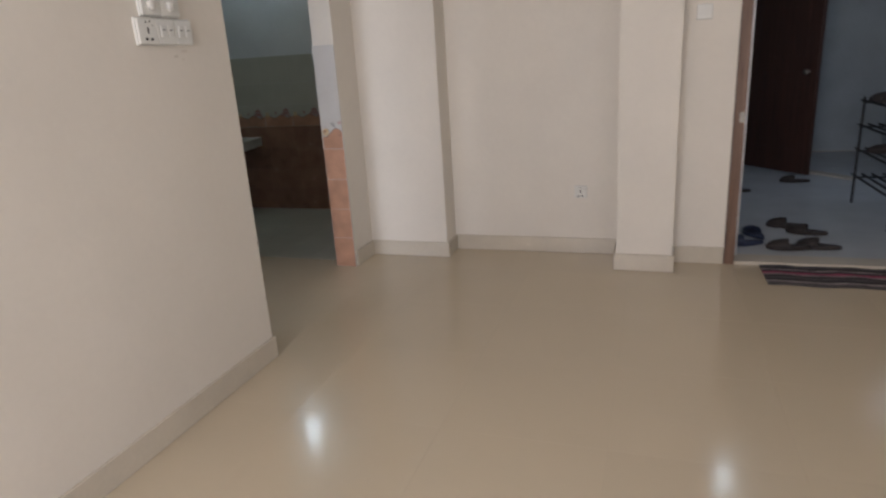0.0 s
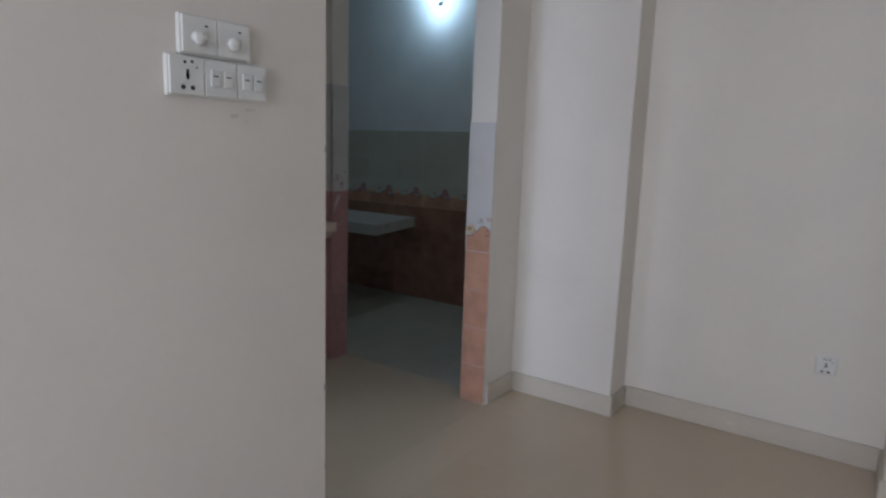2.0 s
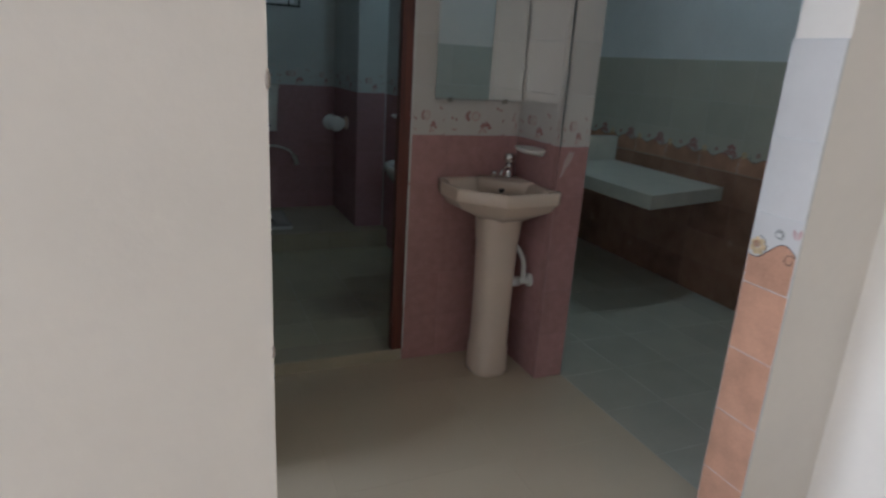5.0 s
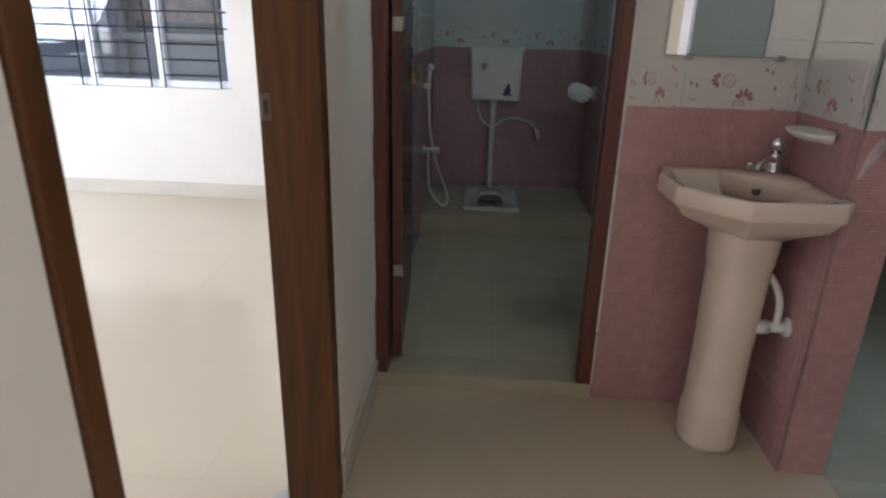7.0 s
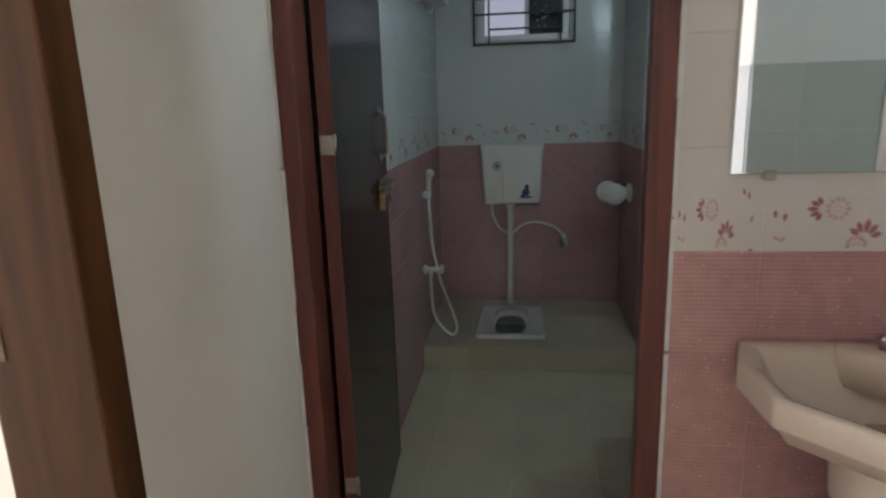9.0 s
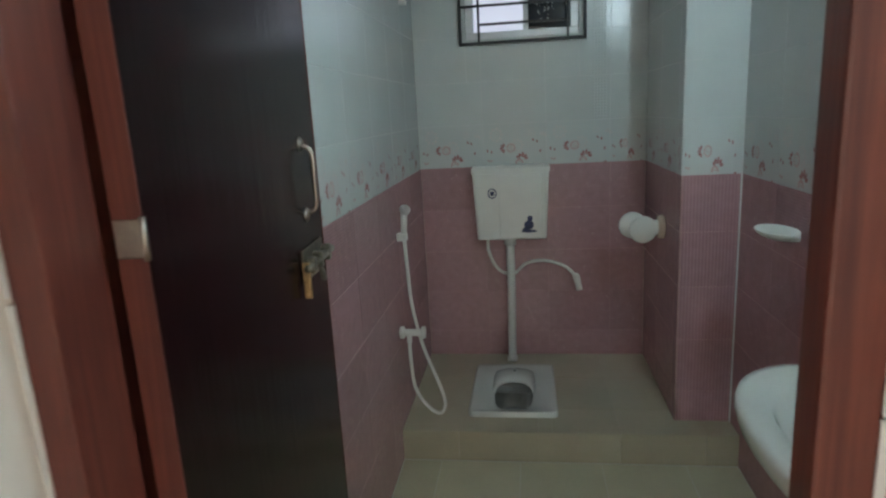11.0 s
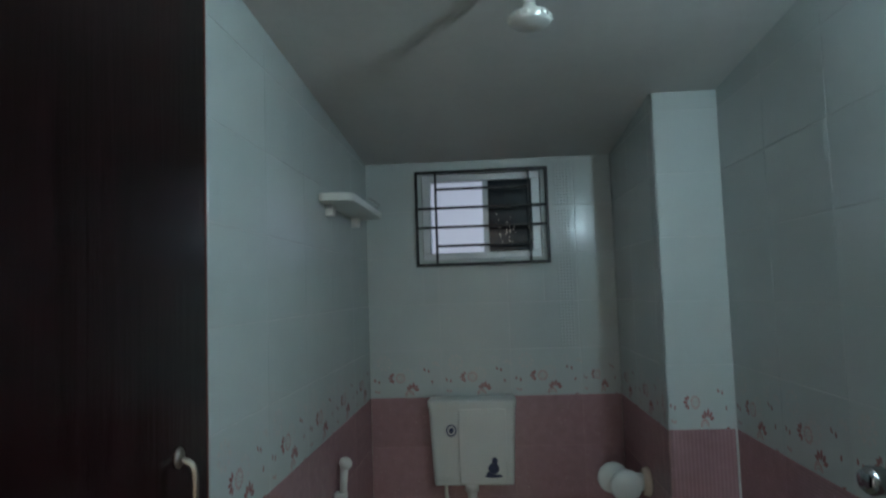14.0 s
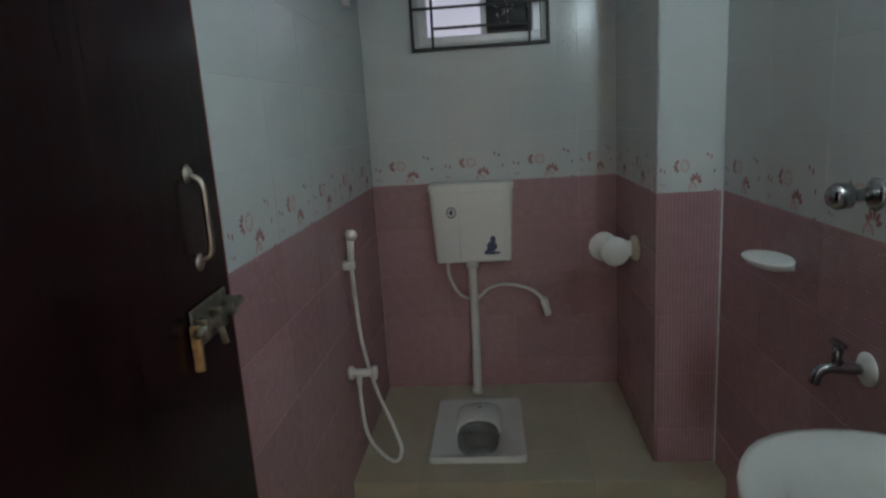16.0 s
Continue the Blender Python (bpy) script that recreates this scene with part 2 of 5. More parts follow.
MIRROR = mat("mirror_silver", (0.86, 0.89, 0.88), 0.02, 1.0, vary=0.01)
PANE = glass("window_glass")
RUBBER = mat("dark_shoe_leather", (0.035, 0.025, 0.022), 0.6, vary=0.3, scale=40)
BLUERUB = mat("navy_sandal_rubber", (0.03, 0.04, 0.08), 0.6, vary=0.3, scale=40)
LOBBYTILE = mat("lobby_white_tile", (0.55, 0.57, 0.58), 0.25, vary=0.06, scale=4, pieces=True)
LOBBYPAINT = mat("lobby_blue_grey_paint", (0.42, 0.47, 0.50), 0.6, vary=0.08, scale=3, bump=0.1)
CONCRETE = mat("outside_concrete", (0.5, 0.49, 0.46), 0.85, vary=0.15, scale=2, bump=0.3)
MARBLE = mat("pale_counter_slab", (0.52, 0.52, 0.45), 0.3, vary=0.1, scale=7)

# ---- building helpers ----


def link(name, bm, material, parent=None, label="", smooth=False):
    bmesh.ops.recalc_face_normals(bm, faces=bm.faces)
    me = bpy.data.meshes.new(name)
    bm.to_mesh(me)
    bm.free()
    for mm in material if isinstance(material, (list, tuple)) else [material]:
        me.materials.append(mm)
    if smooth:
        for p in me.polygons:
            p.use_smooth = True
    ob = new(name, me)
    if parent:
        ob.parent = parent
    if label:
        ob["label"] = label
    return ob


def part(name, bm, material, parent, label="", smooth=False):
    return link(name, bm, material, parent, label, smooth)


def thing(name, label, category, group="", at=(0, 0, 0), rz=0.0):
    ob = new(name)
    ob.empty_display_size = 0.05
    ob.matrix_world = pose(*at, 0, 0, rz)
    return tagged(ob, label, category, group)


def box(x0, x1, y0, y1, z0, z1, bevel=0.0, bm=None, seg=2):
    bm = bm or bmesh.new()
    out = bmesh.ops.create_cube(bm, size=1.0)
    vs = out["verts"]
    for v in vs:
        v.co = Vector(((x0 + x1) / 2 + v.co.x * (x1 - x0), (y0 + y1) / 2 + v.co.y * (y1 - y0), (z0 + z1) / 2 + v.co.z * (z1 - z0)))
    if bevel:
        es = list({e for v in vs for e in v.link_edges})
        bmesh.ops.bevel(bm, geom=es, offset=bevel, segments=seg, affect="EDGES", profile=0.6)
    return bm


def rod(a, b, r, bm=None, seg=12, r2=None):
    bm = bm or bmesh.new()
    a, b = Vector(a), Vector(b)
    m = Matrix.Translation((a + b) / 2) @ (b - a).to_track_quat("Z", "Y").to_matrix().to_4x4()
    bmesh.ops.create_cone(bm, cap_ends=True, segments=seg, radius1=r, radius2=r if r2 is None else r2, depth=(b - a).length, matrix=m)
    return bm


def lathe(profile, m=Matrix(), seg=28, bm=None, sx=1.0, sy=1.0, closed=True):
    """Turns (radius, height) pairs about z."""
    bm = bm or bmesh.new()
    rings = []
    for r, z in profile:
        rings.append([bm.verts.new(m @ Vector((max(r, 1e-4) * sx * math.cos(2 * math.pi * k / seg), max(r, 1e-4) * sy * math.sin(2 * math.pi * k / seg), z))) for k in range(seg)])
    for a, b in zip(rings, rings[1:]):
        for k in range(seg):
            bm.faces.new((a[k], a[(k + 1) % seg], b[(k + 1) % seg], b[k]))
    if closed:
        bm.faces.new(rings[0])
        bm.faces.new(list(reversed(rings[-1])))
    return bm


def loft(loops, bm=None, caps=(True, True)):
    """Skins equal loops of points."""
    bm = bm or bmesh.new()
    rings = [[bm.verts.new(p) for p in loop] for loop in loops]
    k = len(rings[0])
    for a, b in zip(rings, rings[1:]):
        for i in range(k):
            bm.faces.new((a[i], a[(i + 1) % k], b[(i + 1) % k], b[i]))
    if caps[0]:
        bm.faces.new(list(reversed(rings[0])))
    if caps[1]:
        bm.faces.new(rings[-1])
    return bm


def tube(points, r, seg=10, bm=None):
    """A round hose along a smooth line through points."""
    pts = [Vector(p) for p in points]
    fine = []
    for i in range(len(pts) - 1):
        p0, p1, p2, p3 = pts[max(i - 1, 0)], pts[i], pts[i + 1], pts[min(i + 2, len(pts) - 1)]
        for s in range(8):
            u = s / 8
            fine.append(0.5 * (2 * p1 + (p2 - p0) * u + (2 * p0 - 5 * p1 + 4 * p2 - p3) * u * u + (3 * p1 - p0 - 3 * p2 + p3) * u**3))
    fine.append(pts[-1])
    loops, side = [], Vector((0.31, 0.77, 0.56))
    for i, p in enumerate(fine):
        d = (fine[min(i + 1, len(fine) - 1)] - fine[max(i - 1, 0)]).normalized()
        u = d.cross(side).normalized()
        w = d.cross(u)
        loops.append([p + r * (math.cos(2 * math.pi * k / seg) * u + math.sin(2 * math.pi * k / seg) * w) for k in range(seg)])
    return loft(loops, bm)


def structure(name, bm, material, label, category="wall"):
    return tagged(link(name, bm, material), label, category, kind="structure")


def boxes(*rows):
    bm = bmesh.new()
    for r in rows:
        box(*r, bm=bm)
    return bm


# ---- plan ----
ZC = 2.85                      # ceiling of the living room
LX, LY, LT = -0.004, -1.885, -1.745   # end and faces of the living room's switch wall
BW0, BW1 = -0.238, -0.10       # bathroom door wall, corridor face and inner face
BXN, BXR, BYC, BYB = 1.045, 1.25, 1.53, 2.2   # bathroom niche, right wall, column front, back wall
BZC, BZF, BZP = 2.13, 0.03, 0.155            # bathroom ceiling, floor and platform
SX0, SX1, SY = 1.30, 1.44, -0.59     # wall end beside the wash basin
JX, JY0, JY1 = 1.32, -1.675, -1.53   # end of the kitchen wall
PX, RX, RY0, RY1 = 1.614, 1.82, -2.24, -3.37  # corner pillar, recess
P2X, P2Y, EX = 1.50, -3.695, 1.70   # second pillar, entrance wall
EY0, EY1 = -4.06, -5.05             # entrance opening
KX, KY = 2.93, 2.2                  # kitchen far walls
PB, PA = -0.808, -1.745             # bedroom door frame outer edges
WX = 0.012                          # corridor face of the wall between the two door frames

structure("wall_living_north", boxes((-4.3, LX, LY, LT + 0.022, 0, ZC)), PAINT, "cream painted living room wall with switches")
structure("wall_bedroom_east", boxes((-0.15, WX, PB + 0.06, BW1 - 0.002, 0, ZC), (-0.112, WX, PB - 0.002, PB + 0.06, 0, ZC), (-0.15, -0.008, BW1, 2.3, 0, ZC), (-0.15, WX, LT, PB - 0.003, 2.12, ZC)), PAINT, "cream painted wall between bedroom and corridor")
structure("wall_bathroom_south", boxes((0.80, SX0, BW0, BW1, 0, ZC), (LX, 0.80, BW0, BW1, 2.12, ZC)), PAINT, "cream painted wall above the pink tiles")
structure("wall_bathroom_east", boxes((BXR + 0.008, SX1, BW1, KY, 0, ZC), (SX0 + 0.008, SX1, SY + 0.008, BW1, 0, ZC)), PAINT, "painted wall between bathroom and kitchen")
structure("wall_bathroom_north", boxes((-0.15, 0.24, BYB + 0.008, BYB + 0.16, 0, ZC), (0.75, 1.6, BYB + 0.008, BYB + 0.16, 0, ZC), (0.24, 0.75, BYB + 0.008, BYB + 0.16, 0, 1.675), (0.24, 0.75, BYB + 0.008, BYB + 0.16, 2.05, ZC)), WGROUT, "bathroom back wall around a small window")
structure("wall_bathroom_column", boxes((BXN + 0.008, BXR + 0.008, BYC + 0.008, BYB + 0.008, 0, ZC)), WGROUT, "boxed column in the bathroom corner", "column")
structure("wall_kitchen_south", boxes((JX + 0.008, KX, JY0, JY1, 0, ZC)), PAINT, "cream painted wall end towards the kitchen")
structure("wall_kitchen_east", boxes((KX, KX + 0.14, JY0, KY, 0, ZC)), KPAINT, "white painted kitchen wall above tiles")
structure("wall_kitchen_north", boxes((SX1, KX, KY, KY + 0.14, 0, ZC)), KPAINT, "white painted kitchen wall")
structure("wall_living_pillar_corner", boxes((PX, RX, RY0, JY0, 0, ZC)), PAINT, "cream painted corner pillar", "column")
structure("wall_living_east", boxes((RX, RX + 0.14, P2Y, JY0, 0, ZC)), PAINT, "cream painted recessed wall with a socket")
structure("wall_living_pillar_middle", boxes((P2X, RX, P2Y, RY1, 0, ZC)), PAINT, "cream painted square pillar", "column")
structure("wall_entrance", boxes((EX, RX + 0.02, EY0 + 0.06, P2Y, 0, ZC), (EX, RX + 0.02, -5.6, EY1 - 0.06, 0, ZC), (EX, RX + 0.02, EY1 - 0.06, EY0 + 0.06, 2.12, ZC)), PAINT, "cream painted wall round the entrance door")
# The openings in these two walls are out of view, assumed for daylight.
structure("wall_living_south", boxes((-4.3, -4.15, -5.74, -5.6, 0, ZC), (-2.55, EX + 0.14, -5.74, -5.6, 0, ZC), (-4.15, -2.55, -5.74, -5.6, 0, 0.85), (-4.15, -2.55, -5.74, -5.6, 2.15, ZC)), PAINT, "cream painted wall with an assumed, unseen window opening")
structure("wall_living_west", boxes((-4.44, -4.3, -5.74, -3.80, 0, ZC), (-4.44, -4.3, -2.10, -1.745, 0, ZC), (-4.44, -4.3, -3.80, -2.10, 0, 0.85), (-4.44, -4.3, -3.80, -2.10, 2.15, ZC)), PAINT, "cream painted wall with an assumed, unseen window opening")
structure("wall_bedroom_north", boxes((-4.44, -2.9, 2.1, 2.24, 0, ZC), (-1.385, -0.15, 2.1, 2.24, 0, ZC), (-2.9, -1.385, 2.1, 2.24, 0, 0.775), (-2.9, -1.385, 2.1, 2.24, 2.1, ZC)), PAINT, "cream painted bedroom wall round a grilled window")
# Opening added for the bedroom's fill lamp.
structure("wall_bedroom_west", boxes((-4.44, -4.3, -1.745, -1.2, 0, ZC), (-4.44, -4.3, 0.4, 2.1, 0, ZC), (-4.44, -4.3, -1.2, 0.4, 0, 0.8), (-4.44, -4.3, -1.2, 0.4, 2.1, ZC)), PAINT, "cream painted bedroom wall with an added, unseen opening")
structure("ceiling_living", boxes((-4.44, RX + 0.14, -5.74, LT, ZC, ZC + 0.12)), WHITEPAINT, "white painted ceiling", "ceiling")
structure("ceiling_rooms", boxes((-4.44, KX + 0.14, LT, KY + 0.2, ZC, ZC + 0.12)), WHITEPAINT, "white painted ceiling", "ceiling")
bz = lambda y: 2.10 + (BYB - y) * 0.073    # the bathroom's ceiling rises towards the door
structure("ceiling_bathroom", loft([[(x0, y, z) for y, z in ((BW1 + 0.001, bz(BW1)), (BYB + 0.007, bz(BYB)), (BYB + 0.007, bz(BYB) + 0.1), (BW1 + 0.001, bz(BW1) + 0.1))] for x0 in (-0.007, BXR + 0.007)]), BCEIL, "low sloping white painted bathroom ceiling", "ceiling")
structure("floor_living", boxes((-4.3, EX, -5.6, LY + 0.14, -0.12, -0.0012), (-4.3, SX1, LT, BW0, -0.12, -0.0012), (LX, RX, LT, JY0, -0.12, -0.00125), (-4.3, -0.15, BW0, 2.1, -0.12, -0.0012), (EX, RX + 0.02, -5.0, LT, -0.12, -0.00122)), GROUT, "polished beige tile floor", "floor")
structure("floor_kitchen", boxes((SX1, KX, JY1, KY, -0.12, -0.0012), (SX1, KX, JY0, JY1, -0.12, -0.0014)), WGROUT, "green-grey kitchen tile floor", "floor")
structure("floor_bathroom", boxes((0, BXR, BW0, BYB, -0.12, BZF - 0.0012)), WGROUT, "green-grey bathroom tile floor", "floor")

# lobby beyond the entrance
structure("floor_lobby", boxes((EX + 0.141, 6.2, -6.1, -3.2, -0.12, -0.004)), LOBBYTILE, "white tiled stair lobby floor", "floor")
structure("wall_lobby_north", boxes((RX + 0.14, 6.2, -3.34, -3.2, 0, ZC)), LOBBYPAINT, "blue-grey lobby wall")
structure("wall_lobby_east", boxes((6.2, 6.34, -6.24, -3.2, 0, ZC)), LOBBYPAINT, "blue-grey lobby wall")
# The gap in this wall is unseen, cut for the lobby's fill lamp.
structure("wall_lobby_south", boxes((RX + 0.02, 2.7, -6.24, -6.1, 0, ZC), (4.1, 6.2, -6.24, -6.1, 0, ZC), (2.7, 4.1, -6.24, -6.1, 0, 1.1), (2.7, 4.1, -6.24, -6.1, 2.3, ZC)), LOBBYPAINT, "blue-grey lobby wall with an added, unseen opening")
structure("ceiling_lobby", boxes((RX + 0.141, 6.34, -6.24, -3.2, ZC, ZC + 0.12)), WHITEPAINT, "white lobby ceiling", "ceiling")

# ---- doors ----


AGED = mat("aged_brass", (0.16, 0.11, 0.07), 0.5, 0.6, vary=0.2, scale=40)
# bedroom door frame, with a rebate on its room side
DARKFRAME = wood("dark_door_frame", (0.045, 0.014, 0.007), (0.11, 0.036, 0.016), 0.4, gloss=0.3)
f = thing("bedroom_door_frame", "varnished brown wooden door frame with bare worn foot", "door frame")
for y0, y1, s in ((PA + 0.024, PA + 0.06, 1), (PB - 0.060, PB - 0.004, -1)):
    bm = box(-0.118, LX + (0.008 if s > 0 else 0.024), y0, y1, 0.0, 2.11, 0.004)
    part("post", bm, FRAMEWOOD, f)
    if s > 0:
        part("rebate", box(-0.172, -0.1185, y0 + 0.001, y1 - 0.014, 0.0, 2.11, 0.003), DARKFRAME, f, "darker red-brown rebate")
part("head", box(-0.165, LX - 0.003, PA + 0.061, PB - 0.063, 2.05, 2.11, 0.004), FRAMEWOOD, f)
pl_ = part("strike_plate", box(-0.112, -0.090, PB - 0.062, PB - 0.060, 1.05, 1.11, 0.001, seg=1), AGED, f, "dark aged strike plate")
part("bolt_hole", box(-0.106, -0.096, PB - 0.0625, PB - 0.062, 1.065, 1.095), SLOT, pl_)
for y in (PA + 0.042, PB - 0.035):
    bm = bmesh.new()
    lathe([(0.05, 0.0), (0.045, 0.006), (0.03, 0.011), (0.0, 0.012)], pose(-0.08, y, 0.0), 18, bm, 1.9, 0.8)
    part("cement_dab", bm, CONCRETE, f, "rough grey cement at the post foot")

# bathroom door frame
f = thing("bathroom_door_frame", "red-brown painted wooden bathroom door frame", "door frame")
part("post", box(WX + 0.004, 0.057, BW0 - 0.010, BW0 + 0.076, 0.055, 2.11, 0.004), REDWOOD, f)
part("post", box(0.738, 0.789, BW0 - 0.010, BW0 + 0.035, 0.055, 2.11, 0.004), REDWOOD, f)
part("rebate", box(WX + 0.004, 0.030, BW0 + 0.077, BW1 + 0.004, 0.055, 2.11, 0.003), REDWOOD, f)
part("head", box(0.0575, 0.7345, BW0 - 0.010, BW1 - 0.002, 2.05, 2.11, 0.004), REDWOOD, f)
bm = bmesh.new()
random.seed(4)
for x, s in ((WX + 0.002, 1), (0.7905, -1)):
    z = 0.06
    while z < 2.1:
        h = random.uniform(0.10, 0.3)
        w = random.uniform(0.002, 0.006)
        box(x - w, x + w, BW0 - 0.0125, BW0 - 0.009, z, z + h, bm=bm)
        z += h + random.uniform(0.0, 0.01)
part("paint_edge", bm, WGROUT, f, "uneven pale filler along the frame")

# bathroom door leaf, open against the wall; built closed along +y from its hinge
d = thing("bathroom_door", "dark brown glossy door standing wide open against the tiles", "door", at=(0.097, -0.150, 0.0), rz=4.0)
part("leaf", box(-0.031, 0.0, 0.0, 0.715, 0.075, 2.105, 0.003), LEAFWOOD, d)
part("leaf_edge", box(-0.032, 0.0012, -0.0025, 0.0, 0.074, 2.106), REDWOOD, d, "red-brown hinge edge")
part("lipping", box(-0.0315, 0.0012, 0.715, 0.719, 0.074, 2.106), REDWOOD, d, "red-brown front edge")
for z in (0.42, 1.25, 1.85):
    h = part("hinge", box(-0.03, 0.006, -0.006, -0.0028, z - 0.021, z + 0.021, 0.001, seg=1), STEEL, d, "pale steel hinge")
    part("hinge_pin", rod((0.003, -0.005, z - 0.024), (0.003, -0.005, z + 0.024), 0.0035), STEEL, h, smooth=True)
hb = part("handle", tube([(0.004, 0.605, 1.313), (0.022, 0.606, 1.300), (0.024, 0.606, 1.245), (0.022, 0.606, 1.190), (0.004, 0.605, 1.178)], 0.0052), STEEL, d, "bent dull steel pull handle", True)
for z in (1.316, 1.174):
    part("handle_foot", lathe([(0.015, 0), (0.015, 0.003), (0.009, 0.007), (0, 0.008)], pose(0.0, 0.605, z, 0, 90, 0), 16), STEEL, hb, smooth=True)
DULL = mat("worn_bolt_metal", (0.20, 0.19, 0.15), 0.5, 0.7, vary=0.3, scale=60)
bo = part("bolt", rod((0.018, 0.52, 1.080), (0.018, 0.712, 1.080), 0.008), DULL, d, "worn steel sliding bolt", True)
part("bolt_plate", box(0.0012, 0.006, 0.535, 0.685, 1.045, 1.112, 0.002, seg=1), DULL, bo)
for y in (0.55, 0.605, 0.67):
    part("bolt_staple", box(0.006, 0.027, y - 0.010, y + 0.010, 1.064, 1.098, 0.005), DULL, bo)
part("bolt_lever", rod((0.018, 0.605, 1.075), (0.026, 0.605, 1.035), 0.006), DULL, bo, smooth=True)
part("bolt_end", box(0.004, 0.020, 0.522, 0.534, 1.018, 1.092, 0.004), mat("tarnished_brass", (0.42, 0.28, 0.13), 0.45, 0.6, vary=0.3, scale=60), bo, "tarnished brass end")

# ---- wash basin in the corridor ----


def inset(poly, k, c):
    return [Vector((c[0] + (p[0] - c[0]) * k, c[1] + (p[1] - c[1]) * k)) for p in poly]


def rounded(poly, r, n=5):
    """The polygon with its corners rounded."""
    out = []
    k = len(poly)
    for i in range(k):
        p, a, b = Vector(poly[i]), Vector(poly[i - 1]), Vector(poly[(i + 1) % k])
        da, db = (a - p).normalized() * r, (b - p).normalized() * r
        for s in range(n):
            u = s / (n - 1)
            out.append((p + da) * (1 - u) ** 2 + 2 * p * u * (1 - u) + (p + db) * u * u)
    return out


basin = thing("wash_basin", "beige ceramic corner wash basin on a pedestal", "wash basin")
XB, YB = SX0 - 0.003, BW0 - 0.011
outline = [(XB, YB), (0.925, YB), (0.89, -0.36), (0.90, -0.505), (1.045, -0.66), (1.290, -0.642), (1.318, -0.612), (1.314, -0.598), (XB, -0.592)]
rim = rounded([Vector(p) for p in outline], 0.006)
mid = (1.12, -0.42)
lo = lambda k, z, c=mid: [(p.x, p.y, z) for p in inset(rim, k, c)]
drop = [lo(0.36, 0.705, (1.145, -0.43)), lo(0.62, 0.738, (1.155, -0.41)), lo(0.88, 0.768, (1.18, -0.36)), lo(0.95, 0.795, (1.19, -0.34)), lo(0.985, 0.803, (1.19, -0.34)), lo(1.0, 0.809), lo(1.0, 0.848), lo(0.992, 0.854), lo(0.968, 0.857), lo(0.83, 0.850, (1.09, -0.45)), lo(0.79, 0.835, (1.09, -0.45)), lo(0.64, 0.775, (1.10, -0.44)), lo(0.35, 0.745, (1.11, -0.43)), lo(0.03, 0.738, (1.11, -0.42))]
part("bowl", loft(drop), CERAMIC, basin, smooth=True)
part("tap_ledge", loft([[(p.x, p.y, z) for p in inset(rounded([Vector(q) for q in ((XB - 0.004, YB - 0.004), (1.10, YB - 0.004), (1.085, -0.30), (1.235, -0.44), (XB - 0.004, -0.45))], 0.02), k, (1.22, -0.33))] for k, z in ((1.0, 0.79), (1.0, 0.855), (0.97, 0.8605))]), CERAMIC, basin, smooth=True)
prof = []
for z, w, dd in ((0.0, 0.088, 0.090), (0.02, 0.090, 0.092), (0.125, 0.086, 0.088), (0.130, 0.0835, 0.085), (0.135, 0.082, 0.084), (0.30, 0.081, 0.082), (0.50, 0.084, 0.084), (0.615, 0.088, 0.087), (0.62, 0.0905, 0.089), (0.63, 0.091, 0.090), (0.70, 0.096, 0.095), (0.745, 0.105, 0.102)):
    prof.append([(1.137 + w * math.copysign(abs(math.cos(a)) ** 0.8, math.cos(a)), -0.432 + dd * math.copysign(abs(math.sin(a)) ** 0.8, math.sin(a)), z) for a in [2 * math.pi * k / 28 for k in range(28)]])
part("pedestal", loft(prof), CERAMIC, basin, smooth=True)
part("overflow_hole", lathe([(0.013, 0.0), (0.013, 0.004), (0.0, 0.004)], pose(1.170, -0.377, 0.818, 70, 0, -47), 16), SLOT, basin)
part("overflow_slot", rod((1.163, -0.364, 0.850), (1.186, -0.385, 0.850), 0.003), SLOT, basin)
tap = part("faucet", lathe([(0.026, 0), (0.027, 0.006), (0.019, 0.012), (0.018, 0.05), (0.020, 0.055), (0.0, 0.056)], pose(1.232, -0.312, 0.863), 20), CHROME, basin, "chrome pillar faucet", True)
part("faucet_knob", lathe([(0.012, 0), (0.014, 0.01), (0.025, 0.018), (0.027, 0.035), (0.02, 0.048), (0.0, 0.052)], pose(1.232, -0.312, 0.918), 16), CHROME, tap, smooth=True)
part("faucet_spout", tube([(1.232, -0.312, 0.895), (1.20, -0.342, 0.905), (1.165, -0.375, 0.897), (1.155, -0.384, 0.882)], 0.011), CHROME, tap, smooth=True)
part("second_knob", lathe([(0.011, 0), (0.011, 0.014), (0.014, 0.016), (0.012, 0.026), (0, 0.028)], pose(1.168, -0.300, 0.862), 14), CHROME, tap, smooth=True)
av = part("angle_valve", rod((SX0 - 0.001, -0.47, 0.43), (1.235, -0.475, 0.43), 0.017), PLASTIC, basin, "white plastic angle valve", True)
part("valve_knob", rod((1.236, -0.475, 0.43), (1.195, -0.478, 0.43), 0.022), PLASTIC, av, smooth=True)
part("wall_flange", rod((SX0 - 0.0005, -0.47, 0.43), (1.288, -0.47, 0.43), 0.03), PLASTIC, av, smooth=True)
part("supply_pipe", tube([(1.262, -0.472, 0.445), (1.262, -0.470, 0.50), (1.250, -0.462, 0.545), (1.225, -0.447, 0.585), (1.185, -0.430, 0.615)], 0.011), PLASTIC, av, smooth=True)

# ---- soap dishes, mirror ----


